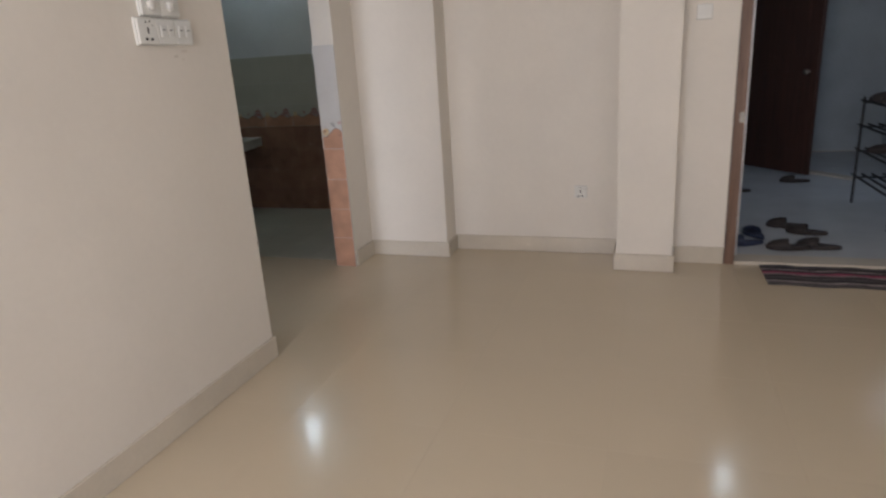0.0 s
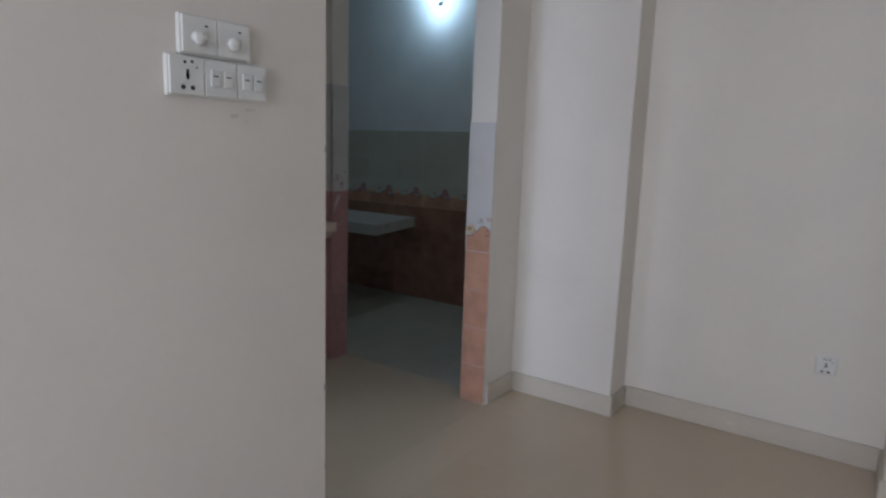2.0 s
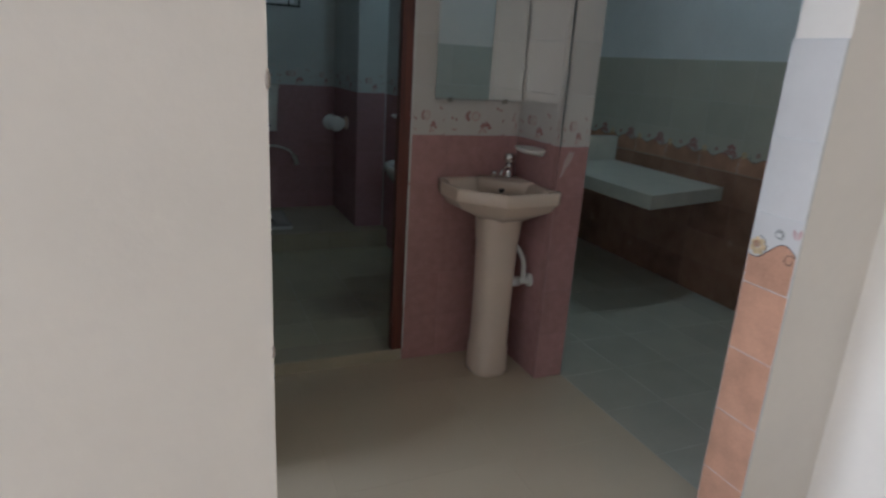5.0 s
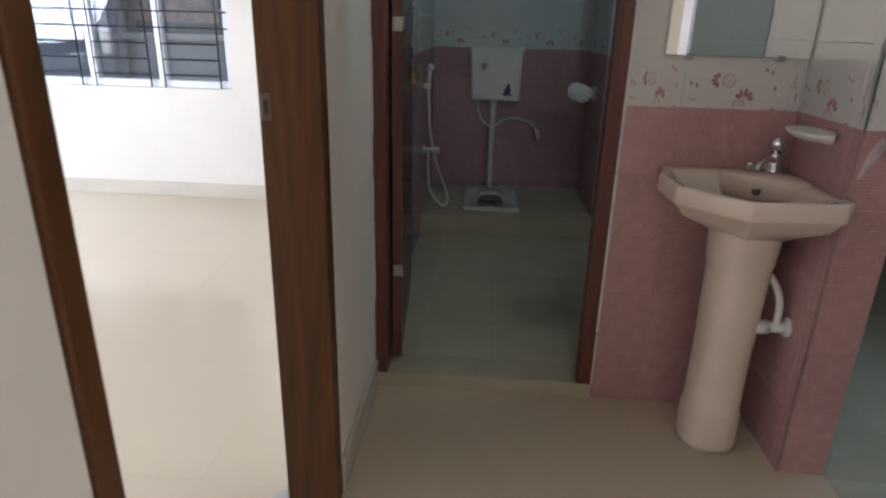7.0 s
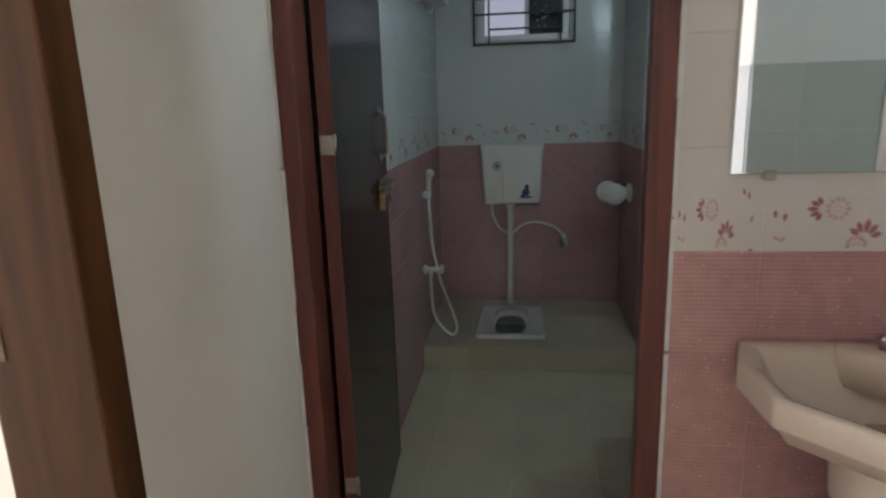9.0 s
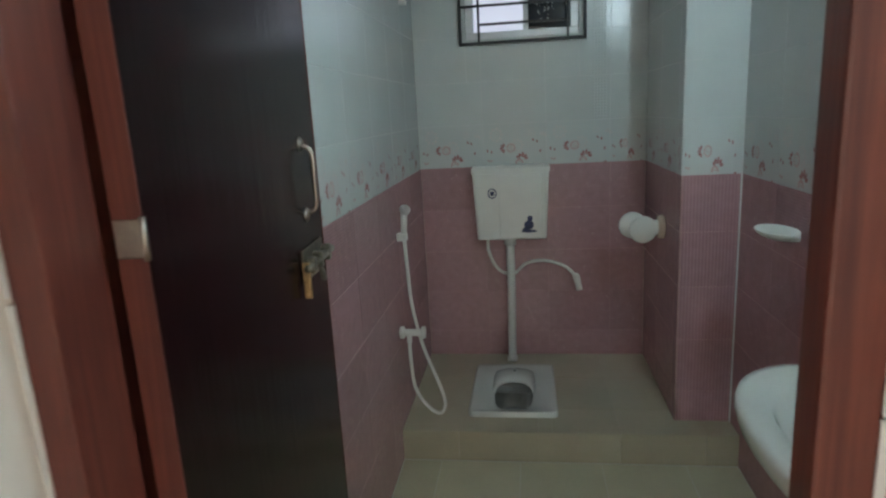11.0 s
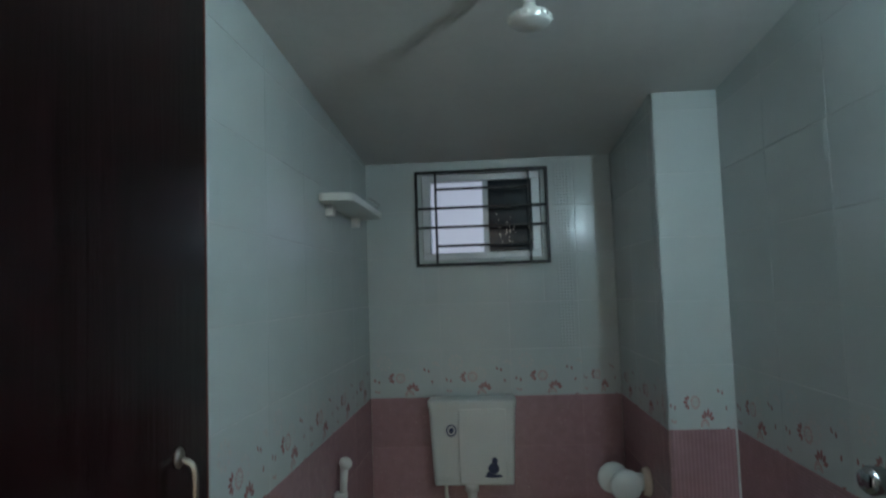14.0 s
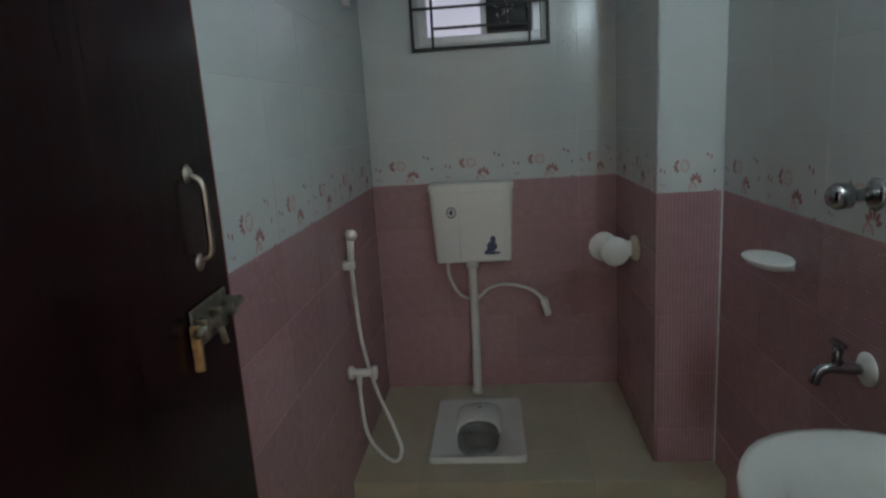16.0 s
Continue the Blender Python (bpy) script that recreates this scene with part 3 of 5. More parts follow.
def soap_dish(label, m):
    """A shallow dish; its back against y = 0, reaching towards -y."""
    t = thing("soap_dish", label, "soap dish")
    t.matrix_world = m
    oval = lambda rx, ry, cy, z: [(rx * math.cos(a), cy + ry * math.sin(a), z) for a in [2 * math.pi * k / 28 for k in range(28)]]
    part("dish", loft([oval(0.060, 0.035, -0.045, -0.012), oval(0.080, 0.048, -0.050, -0.004), oval(0.088, 0.054, -0.055, 0.008), oval(0.086, 0.052, -0.055, 0.011), oval(0.077, 0.044, -0.055, 0.004), oval(0.01, 0.01, -0.06, 0.000)]), PLASTIC, t, smooth=True)
    part("bracket", box(-0.03, 0.03, -0.025, -0.0005, -0.022, 0.004, 0.006), PLASTIC, t)
    return t


soap_dish("white plastic soap dish on pink tiles beside the faucet", pose(SX0, -0.452, 1.0, 0, 0, -90))
soap_dish("white plastic soap dish on dark pink bathroom tiles", pose(BXR, 1.060, 0.983, 0, 0, -90))
nl = thing("wall_nail", "dark rusty nail in the cream wall above the mirror", "nail")
part("shank", rod((1.09, BW0, 2.04), (1.09, BW0 - 0.018, 2.043), 0.0035), AGED, nl, smooth=True)
part("nail_head", rod((1.09, BW0 - 0.018, 2.043), (1.09, BW0 - 0.021, 2.0435), 0.008), AGED, nl, smooth=True)
bm = bmesh.new()
for cx, cz, rx, rz in ((1.336, 0.965, 0.011, 0.055), (1.356, 0.985, 0.006, 0.032)):
    bm.faces.new([bm.verts.new((cx + rx * math.cos(a) * (1 + 0.25 * math.sin(3 * a)) + 0.35 * rz * math.sin(a), SY - 0.0012, cz + rz * math.sin(a))) for a in [2 * math.pi * k / 20 for k in range(20)]])
part("cement_smear", bm, mat("thin_cement_film", (0.56, 0.43, 0.42), 0.7, vary=0.15, scale=40), bpy.data.objects["wall_bathroom_east"], "pale cement smear on the pink tiles")
mi = thing("wall_mirror", "rectangular frameless wall mirror above the basin", "mirror")
part("mirror_glass", box(0.885, SX0 - 0.004, BW0 - 0.0225, BW0 - 0.0165, 1.185, 1.815, 0.0015, seg=1), MIRROR, mi)
part("backing", box(0.887, SX0 - 0.005, BW0 - 0.0164, BW0 - 0.0085, 1.187, 1.813), PLASTIC, mi)
for x in (0.955, 1.215):
    part("clip", box(x - 0.011, x + 0.011, BW0 - 0.0255, BW0 - 0.009, 1.174, 1.192, 0.002, seg=1), STEEL, mi)

# ---- bathroom ----
ci = thing("toilet_cistern", "white plastic high-level cistern on the tiled wall", "cistern")
CX, CY0, CY1 = 0.429, BYB - 0.001, 2.085
sec = []
for z, w, dep, k in ((0.762, 0.150, 0.085, 0), (0.766, 0.160, 0.098, 0), (0.80, 0.162, 0.102, 0), (1.06, 0.174, 0.110, 0), (1.075, 0.175, 0.111, 0)):
    r = rounded([Vector(p) for p in ((CX - w, CY0), (CX - w, CY0 - dep), (CX + w, CY0 - dep), (CX + w, CY0))], 0.018, 4)
    sec.append([(p.x, p.y, z) for p in r])
part("tank", loft(sec), PLASTIC, ci, smooth=False)
r = [(p.x, p.y) for p in rounded([Vector(p) for p in ((CX - 0.179, CY0), (CX - 0.179, CY0 - 0.116), (CX + 0.179, CY0 - 0.116), (CX + 0.179, CY0))], 0.02, 4)]
part("lid", loft([[(x, y, 1.076) for x, y in r], [(x, y, 1.098) for x, y in r], [(CX + (x - CX) * 0.97, CY0 + (y - CY0) * 0.95, 1.104) for x, y in r]]), PLASTIC, ci)
part("front_panel", box(CX - 0.055, CX + 0.135, CY0 - 0.1155, CY0 - 0.105, 0.775, 1.068, 0.004), PLASTIC, ci)
bm = bmesh.new()
for u, v, ru, rv in ((0.08, 0.835, 0.022, 0.022), (0.085, 0.865, 0.012, 0.014), (0.062, 0.815, 0.012, 0.008), (0.08, 0.806, 0.036, 0.007)):
    bm.faces.new([bm.verts.new((CX + u + ru * math.cos(a), CY0 - 0.1162, v + rv * math.sin(a))) for a in [2 * math.pi * k / 16 for k in range(16)]])
part("blue_print", bm, BLUE, ci, "dark blue printed shape")
bm = bmesh.new()
for r0, r1 in ((0.016, 0.021), (0.0, 0.010)):
    for k in range(16):
        a, b = 2 * math.pi * k / 16, 2 * math.pi * (k + 1) / 16
        bm.faces.new([bm.verts.new((CX - 0.085 + rr * math.cos(q), CY0 - 0.1125, 0.985 + rr * 1.15 * math.sin(q))) for rr, q in ((max(r0, 0.001), a), (r1, a), (r1, b), (max(r0, 0.001), b))])
part("round_print", bm, BLUE, ci, "small dark blue ring")
fp = part("flush_pipe", tube([(CX - 0.01, 2.13, 0.77), (CX - 0.01, 2.13, 0.5), (CX - 0.012, 2.13, 0.35), (CX - 0.014, 2.10, BZP + 0.004)], 0.019, 14), PLASTIC, ci, smooth=True)
part("pipe_nut", rod((CX - 0.01, 2.13, 0.735), (CX - 0.01, 2.13, 0.768), 0.027), PLASTIC, fp, smooth=True)
part("pipe_clip", rod((CX - 0.014, 2.101, 0.162), (CX - 0.014, 2.103, 0.182), 0.024), PLASTIC, fp, smooth=True)
hs = part("supply_hose", tube([(CX - 0.115, 2.14, 0.765), (CX - 0.112, 2.14, 0.70), (CX - 0.07, 2.15, 0.61), (CX + 0.0, 2.175, 0.580), (CX + 0.06, 2.165, 0.630), (CX + 0.14, 2.155, 0.648), (CX + 0.24, 2.145, 0.622), (CX + 0.295, 2.15, 0.570)], 0.0075), PLASTIC, ci, "thin white water hose", True)
part("stop_valve", rod((CX + 0.30, BYB, 0.555), (CX + 0.30, 2.13, 0.555), 0.017), PLASTIC, ci, smooth=True)
part("valve_head", rod((CX + 0.296, 2.145, 0.575), (CX + 0.312, 2.14, 0.505), 0.015), PLASTIC, ci, smooth=True)

sq = thing("squat_toilet", "white ceramic squat toilet set in the platform", "toilet")
QX, Q0, Q1 = 0.427, 1.535, 2.02
outer = rounded([Vector(p) for p in ((QX - 0.180, Q0), (QX + 0.180, Q0), (QX + 0.178, Q1), (QX - 0.178, Q1))], 0.025, 5)
hole = [Vector((QX + 0.080 * math.copysign(abs(math.cos(a)) ** 0.6, math.cos(a)), 1.73 + (0.160 if math.sin(a) < 0 else 0.17) * math.copysign(abs(math.sin(a)) ** 0.8, math.sin(a)))) for a in [-math.pi * 0.75 + 2 * math.pi * k / 20 for k in range(20)]]
L = lambda pts, z, k=1.0: [(QX + (p.x - QX) * k, 1.74 + (p.y - 1.74) * k, z) for p in pts]
part("pan", loft([L(outer, BZP - 0.002), L(outer, BZP + 0.018), L(outer, BZP + 0.023, 0.975), L(outer, BZP + 0.018, 0.93), L(hole, BZP + 0.015, 1.05), L(hole, BZP + 0.008), L(hole, BZP - 0.10, 0.95), L(hole, BZP - 0.14, 0.8), L(hole, BZP - 0.148, 0.3)], caps=(False, True)), WCERAMIC, sq, smooth=True)
arch = lambda y, w, h: [(QX + w * math.cos(a), y + 0.045 * math.sin(a), BZP + 0.012 + h * math.sin(a) ** 0.8) for a in [math.pi * k / 16 for k in range(17)]]
part("hood", loft([arch(1.733, 0.078, 0.028), arch(1.729, 0.084, 0.034), arch(1.734, 0.089, 0.040), arch(1.80, 0.092, 0.042), arch(1.87, 0.092, 0.034), arch(1.93, 0.088, 0.010)], caps=(False, False)), WCERAMIC, sq, smooth=True)
part("hood_hole", lathe([(0.006, 0), (0.006, 0.002), (0.0, 0.002)], pose(QX + 0.003, 1.875, BZP + 0.0503, 6), 12), SLOT, sq)
part("drain_hole", lathe([(0.032, 0), (0.032, 0.004), (0.0, 0.004)], pose(QX + 0.005, 1.70, BZP - 0.148), 20, sy=0.8), SLOT, sq)

hd = thing("hand_shower", "white plastic hand shower with hose on pink tiles", "hand shower")
part("spray_handle", rod((0.027, 1.56, 0.90), (0.034, 1.555, 0.995), 0.011, r2=0.013), PLASTIC, hd, smooth=True)
part("spray_head", lathe([(0.013, -0.012), (0.020, -0.004), (0.021, 0.008), (0.014, 0.017), (0.0, 0.019)], pose(0.038, 1.552, 1.005, 20, 35, 0), 18), PLASTIC, hd, "white spray tip", True)
part("wall_holder", box(0.0005, 0.040, 1.543, 1.577, 0.885, 0.915, 0.006), PLASTIC, hd)
part("hose", tube([(0.028, 1.56, 0.90), (0.032, 1.56, 0.78), (0.044, 1.55, 0.62), (0.082, 1.54, 0.45), (0.137, 1.53, 0.30), (0.158, 1.525, 0.22), (0.138, 1.515, 0.182), (0.092, 1.505, 0.215), (0.047, 1.495, 0.30), (0.037, 1.487, 0.43), (0.037, 1.487, 0.51)], 0.0068), PLASTIC, hd, smooth=True)
vb = part("valve_body", rod((0.000, 1.487, 0.535), (0.087, 1.487, 0.535), 0.014), PLASTIC, hd, smooth=True)
part("valve_knob", rod((0.087, 1.487, 0.535), (0.100, 1.487, 0.535), 0.024), PLASTIC, vb, smooth=True)
part("valve_collar", rod((0.004, 1.487, 0.535), (0.018, 1.487, 0.535), 0.024), PLASTIC, vb, smooth=True)
part("valve_outlet", rod((0.037, 1.487, 0.53), (0.037, 1.487, 0.495), 0.010), PLASTIC, vb, smooth=True)

rh = thing("toilet_roll_holder", "round cream plastic toilet roll holder in the niche", "roll holder")
RH = pose(BXN, 1.80, 0.865, 0, -90, 0)
part("wall_plate", lathe([(0.047, 0.0), (0.050, 0.006), (0.044, 0.022), (0.0, 0.024)], RH, 26), CERAMIC, rh, smooth=True)
part("arm", rod((BXN - 0.02, 1.80, 0.865), (BXN - 0.10, 1.80, 0.862), 0.030), PLASTIC, rh, smooth=True)
part("end_disc", lathe([(0.052, 0), (0.055, 0.006), (0.050, 0.018), (0.0, 0.022)], pose(BXN - 0.085, 1.772, 0.862, 90, 0, 0), 26), PLASTIC, rh, smooth=True)
part("back_disc", lathe([(0.052, 0), (0.055, 0.006), (0.050, 0.014), (0.0, 0.016)], pose(BXN - 0.115, 1.845, 0.868, 90, 0, 0), 26), PLASTIC, rh, smooth=True)

sh = thing("wall_shelf", "narrow white plastic shelf on white tiles", "shelf")
oval = rounded([Vector(p) for p in ((0.002, 1.41), (0.11, 1.425), (0.11, 1.965), (0.002, 1.98))], 0.03, 5)
part("tray", loft([[(p.x, p.y, 1.835) for p in oval], [(p.x, p.y, 1.858) for p in oval], [(0.055 + (p.x - 0.055) * 0.9, 1.71 + (p.y - 1.71) * 0.97, 1.860) for p in oval], [(0.055 + (p.x - 0.055) * 0.85, 1.71 + (p.y - 1.71) * 0.95, 1.845) for p in oval]]), PLASTIC, sh)
for y in (1.52, 1.9):
    part("bracket", box(0.0005, 0.03, y - 0.015, y + 0.015, 1.80, 1.836, 0.005), PLASTIC, sh)
part("rail", tube([(0.02, 1.95, 1.86), (0.10, 1.94, 1.885), (0.10, 1.75, 1.885)], 0.004), CHROME, sh, smooth=True)

SZ = 2.202
sr = thing("ceiling_shower", "white plastic shower rose under the bathroom ceiling", "shower head")
part("flange", lathe([(0.03, 0.0), (0.03, -0.006), (0.018, -0.012), (0.0, -0.012)], pose(0.62, 0.787, SZ), 20), PLASTIC, sr, smooth=True)
part("neck", lathe([(0.015, 0.002), (0.016, -0.04), (0.020, -0.044), (0.020, -0.058), (0.013, -0.062), (0.012, -0.078)], pose(0.62, 0.787, SZ - 0.010), 20), PLASTIC, sr, smooth=True)
part("rose", lathe([(0.012, 0.0), (0.016, -0.012), (0.039, -0.022), (0.043, -0.027), (0.043, -0.037), (0.038, -0.042), (0.0, -0.044)], pose(0.62, 0.787, SZ - 0.084), 28), PLASTIC, sr, smooth=True)
for k in range(18):
    a = 2 * math.pi * k / 18
    part("grip_rib", rod((0.62 + 0.0435 * math.cos(a), 0.787 + 0.0435 * math.sin(a), SZ - 0.112), (0.62 + 0.0435 * math.cos(a), 0.787 + 0.0435 * math.sin(a), SZ - 0.120), 0.0022, seg=6), PLASTIC, sr)
part("side_knob", rod((0.61, 0.79, SZ - 0.03), (0.565, 0.81, SZ - 0.03), 0.008), CHROME, sr, smooth=True)

wb = thing("bathroom_basin", "white ceramic wall-hung oval wash basin", "wash basin")
def oval2(rx, ry, z, cx=1.085, cy=0.268):
    out = []
    for k in range(36):
        a = 2 * math.pi * k / 36
        x = cx + rx * math.copysign(abs(math.cos(a)) ** 0.85, math.cos(a))
        out.append((min(x, BXR - 0.001), cy + ry * math.copysign(abs(math.sin(a)) ** 0.85, math.sin(a)), z))
    return out
part("bowl", loft([oval2(0.09, 0.12, 0.62, 1.12), oval2(0.16, 0.22, 0.68, 1.1), oval2(0.205, 0.285, 0.76), oval2(0.213, 0.297, 0.79), oval2(0.21, 0.294, 0.803), oval2(0.195, 0.278, 0.806), oval2(0.158, 0.222, 0.800), oval2(0.148, 0.206, 0.785), oval2(0.125, 0.175, 0.73), oval2(0.08, 0.11, 0.69), oval2(0.02, 0.02, 0.682)]), WCERAMIC, wb, smooth=True)
part("trap", rod((1.12, 0.285, 0.63), (1.12, 0.285, 0.32), 0.018), PLASTIC, wb, smooth=True)

DULLCHROME = mat("dull_chrome", (0.40, 0.40, 0.41), 0.17, 1.0, vary=0.12, scale=40)
bt = thing("bib_tap", "chrome bib tap on dark pink tiles", "tap")
part("wall_flange", lathe([(0.034, 0), (0.034, 0.004), (0.024, 0.011), (0.012, 0.014)], pose(BXR, 0.718, 0.843, 0, -90, 0), 24), PLASTIC, bt, smooth=True)
part("body", tube([(BXR - 0.004, 0.718, 0.843), (BXR - 0.045, 0.719, 0.846), (BXR - 0.072, 0.720, 0.848), (BXR - 0.092, 0.721, 0.838), (BXR - 0.098, 0.722, 0.815)], 0.0115), DULLCHROME, bt, smooth=True)
part("tap_stem", rod((BXR - 0.058, 0.7195, 0.852), (BXR - 0.058, 0.7195, 0.892), 0.010), DULLCHROME, bt, smooth=True)
part("tap_lever", box(BXR - 0.066, BXR - 0.050, 0.698, 0.742, 0.892, 0.903, 0.004), DULLCHROME, bt)
sv = thing("shower_valve", "chrome shower valve on floral tiles", "valve")
part("stem", rod((BXR, 0.738, 1.187), (BXR - 0.07, 0.730, 1.187), 0.012), DULLCHROME, sv, smooth=True)
part("knob", lathe([(0.014, 0), (0.024, 0.006), (0.026, 0.03), (0.018, 0.042), (0, 0.044)], pose(BXR - 0.045, 0.733, 1.187, 0, -90, 0), 18), DULLCHROME, sv, smooth=True)
part("wall_flange", lathe([(0.032, 0), (0.032, 0.003), (0.022, 0.010), (0.012, 0.012)], pose(BXR, 0.738, 1.187, 0, -90, 0), 24), DULLCHROME, sv, smooth=True)


def lamp(name, place, label, toward, strength):
    """A bulb in a plain holder on the wall."""
    t = thing(name, label, "lamp")
    p, d = Vector(place), Vector(toward)
    part("holder", rod(p, p + d * 0.05, 0.03, r2=0.022), PLASTIC, t, smooth=True)
    bm = bmesh.new()
    bmesh.ops.create_uvsphere(bm, u_segments=18, v_segments=12, radius=0.032, matrix=Matrix.Translation(p + d * 0.085))
    g = part("bulb", bm, glow(name + "_glow", COOL, strength), t, "lit cool white bulb", True)
    g.visible_shadow = False
    return t


lamp("kitchen_wall_lamp", (KX, -0.16, 2.46), "lit cool white bulb in a holder on the kitchen wall", (-1, 0, 0), 60)
lamp("lobby_ceiling_lamp", (3.4, -4.32, ZC), "lit cool white bulb under the lobby ceiling", (0, 0, -1), 60)
# Upright holder and bracket are unseen additions, there to shade the basin below.
bl = lamp("bathroom_wall_lamp", (1.205, 0.12, 1.922), "lit cool white bulb upright on an added, unseen bracket", (0, 0, 1), 60)
part("bracket", rod((1.205, BW1, 1.932), (1.205, 0.12, 1.932), 0.012), PLASTIC, bl, smooth=True)

# bathroom window: recessed frame, sliding pane, dark pane, and a grille in front
w = thing("window_bathroom", "small aluminium sliding window with black iron grille", "window")
WX0, WX1, WZ0, WZ1, WY = 0.242, 0.748, 1.677, 2.048, BYB + 0.05
for r in ((WX0, WX1, WZ0, WZ0 + 0.03), (WX0, WX1, WZ1 - 0.03, WZ1), (WX0, WX0 + 0.035, WZ0 + 0.03, WZ1 - 0.03), (WX1 - 0.035, WX1, WZ0 + 0.03, WZ1 - 0.03)):
    part("frame", box(r[0], r[1], WY - 0.03, WY + 0.03, r[2], r[3], 0.003, seg=1), ALU, w)
XM = 0.515
part("sash", box(XM - 0.012, XM + 0.012, WY - 0.012, WY + 0.012, WZ0 + 0.03, WZ1 - 0.03, 0.002, seg=1), ALU, w)
pn = part("pane", box(WX0 + 0.035, XM - 0.012, WY + 0.002, WY + 0.006, WZ0 + 0.03, WZ1 - 0.03), glass("frosted_window_glass", (0.95, 0.96, 0.95), 0.35), w, "frosted glass pane")
pn.visible_shadow = False
dp = part("dark_pane", box(XM + 0.012, WX1 - 0.035, WY - 0.004, WY + 0.002, WZ0 + 0.03, WZ1 - 0.03), DARKGLASS, w, "dark pane specked with paint")
bm = bmesh.new()
random.seed(9)
for _ in range(34):
    x, z, s = random.gauss(0.61, 0.035), random.gauss(1.80, 0.05), random.uniform(0.0012, 0.0035)
    if XM + 0.02 < x < WX1 - 0.04 and WZ0 + 0.04 < z < WZ1 - 0.04:
        bm.faces.new([bm.verts.new((x + s * math.cos(a), WY - 0.0046, z + s * random.uniform(0.8, 2.6) * math.sin(a))) for a in [k * math.pi / 3 for k in range(6)]])
part("paint_specks", bm, WHITEPAINT, dp, "splashes of white paint")["kind"] = "stuff"
GX0, GX1, GZ0, GZ1, GY = 0.215, 0.780, 1.650, 2.058, BYB - 0.022


def bar(x0, x1, z0, z1, y=GY, t=0.006):
    part("bar", box(x0, x1, y - t, y + t, z0, z1, 0.001, seg=1), BLACK, w, "black iron bar")


for z in (GZ0 + 0.006, GZ1 - 0.006):
    bar(GX0, GX1, z - 0.006, z + 0.006)
for z in (1.735, 1.815, 1.897, 1.978):
    bar(GX0 + 0.012 if z in (1.815, 1.897) else 0.305, GX1 - 0.012 if z in (1.815, 1.897) else 0.70, z - 0.005, z + 0.005)
for x in (GX0 + 0.006, GX1 - 0.006):
    bar(x - 0.006, x + 0.006, GZ0 + 0.012, GZ1 - 0.012)
for x in (0.305, 0.698):
    bar(x - 0.005, x + 0.005, GZ0, GZ1, GY - 0.012, 0.005)
for x, z in ((GX0, GZ0), (GX1 - 0.012, GZ0), (GX0, GZ1 - 0.012), (GX1 - 0.012, GZ1 - 0.012)):
    part("fixing", box(x, x + 0.012, GY + 0.006, BYB + 0.001, z, z + 0.012), BLACK, w)

# ---- living room fittings ----


def plate(name, label, cat, m, w, h, modules, group=""):
    """A white wiring plate with its lower left corner at the pose, lying on y = 0 and facing -y; modules: kinds from left to right."""
    t = thing(name, label, cat, group)
    t.matrix_world = m
    part("back_box", box(-0.004, w + 0.004, -0.012, -0.0005, -0.004, h + 0.004, 0.003, seg=1), PLASTIC, t)
    mw = w / len(modules)
    for i, kind in enumerate(modules):
        x = i * mw
        f = part("cover", box(x + 0.001, x + mw - 0.001, -0.020, -0.012, 0, h, 0.003), PLASTIC, t)
        cx, cz = x + mw / 2, h / 2
        if kind == "socket":
            for dx, dz, r in ((-0.006, 0.030, 0.0035), (0.012, 0.032, 0.0035), (0.0, 0.0, 0.0042), (-0.012, -0.026, 0.0056), (0.012, -0.026, 0.0056), (0.024, 0.02, 0.002)):
                part("pin_hole", rod((cx + dx, -0.0212, cz + dz), (cx + dx, -0.0195, cz + dz), r, seg=10), SLOT, f)
            part("pin_slot", box(cx - 0.003, cx + 0.003, -0.0212, -0.0198, cz - 0.008, cz + 0.014), SLOT, f)
        elif kind == "switch":
            for dx in (-mw * 0.2, mw * 0.2):
                s = part("rocker", box(cx + dx - 0.013, cx + dx + 0.013, -0.0255, -0.020, cz - 0.02, cz + 0.02, 0.003), PLASTIC, f)
                part("mark", box(cx + dx - 0.008, cx + dx + 0.006, -0.0262, -0.0255, cz + 0.004, cz + 0.007), SLOT, s)
        elif kind == "dimmer":
            part("knob", lathe([(0.017, 0), (0.016, 0.012), (0.013, 0.015), (0, 0.015)], pose(cx - 0.006, -0.020, cz - 0.008, 90, 0, 0), 20), PLASTIC, f, smooth=True)
            part("mark", box(cx + 0.012, cx + 0.02, -0.0206, -0.020, cz + 0.02, cz + 0.024), SLOT, f)
        else:
            part("rocker", box(cx - 0.014, cx + 0.014, -0.0235, -0.020, cz - 0.018, cz + 0.018, 0.003), PLASTIC, f)
    return t


plate("switch_board", "white plastic switch and socket board on cream wall", "switch", pose(-0.500, LY, 1.417), 0.268, 0.084, ["socket", "switch", "switch"])
plate("fan_dimmer_board", "white plastic board with two fan dimmer knobs", "switch", pose(-0.466, LY, 1.512), 0.185, 0.082, ["dimmer", "dimmer"])
plate("wall_socket", "small white wall socket low on cream wall", "socket", pose(RX, -3.085, 0.385, 0, 0, -90), 0.075, 0.075, ["socket"])
plate("door_bell_switch", "small white switch beside the entrance door", "switch", pose(EX, -3.775, 1.44, 0, 0, -90), 0.075, 0.075, ["plain"])

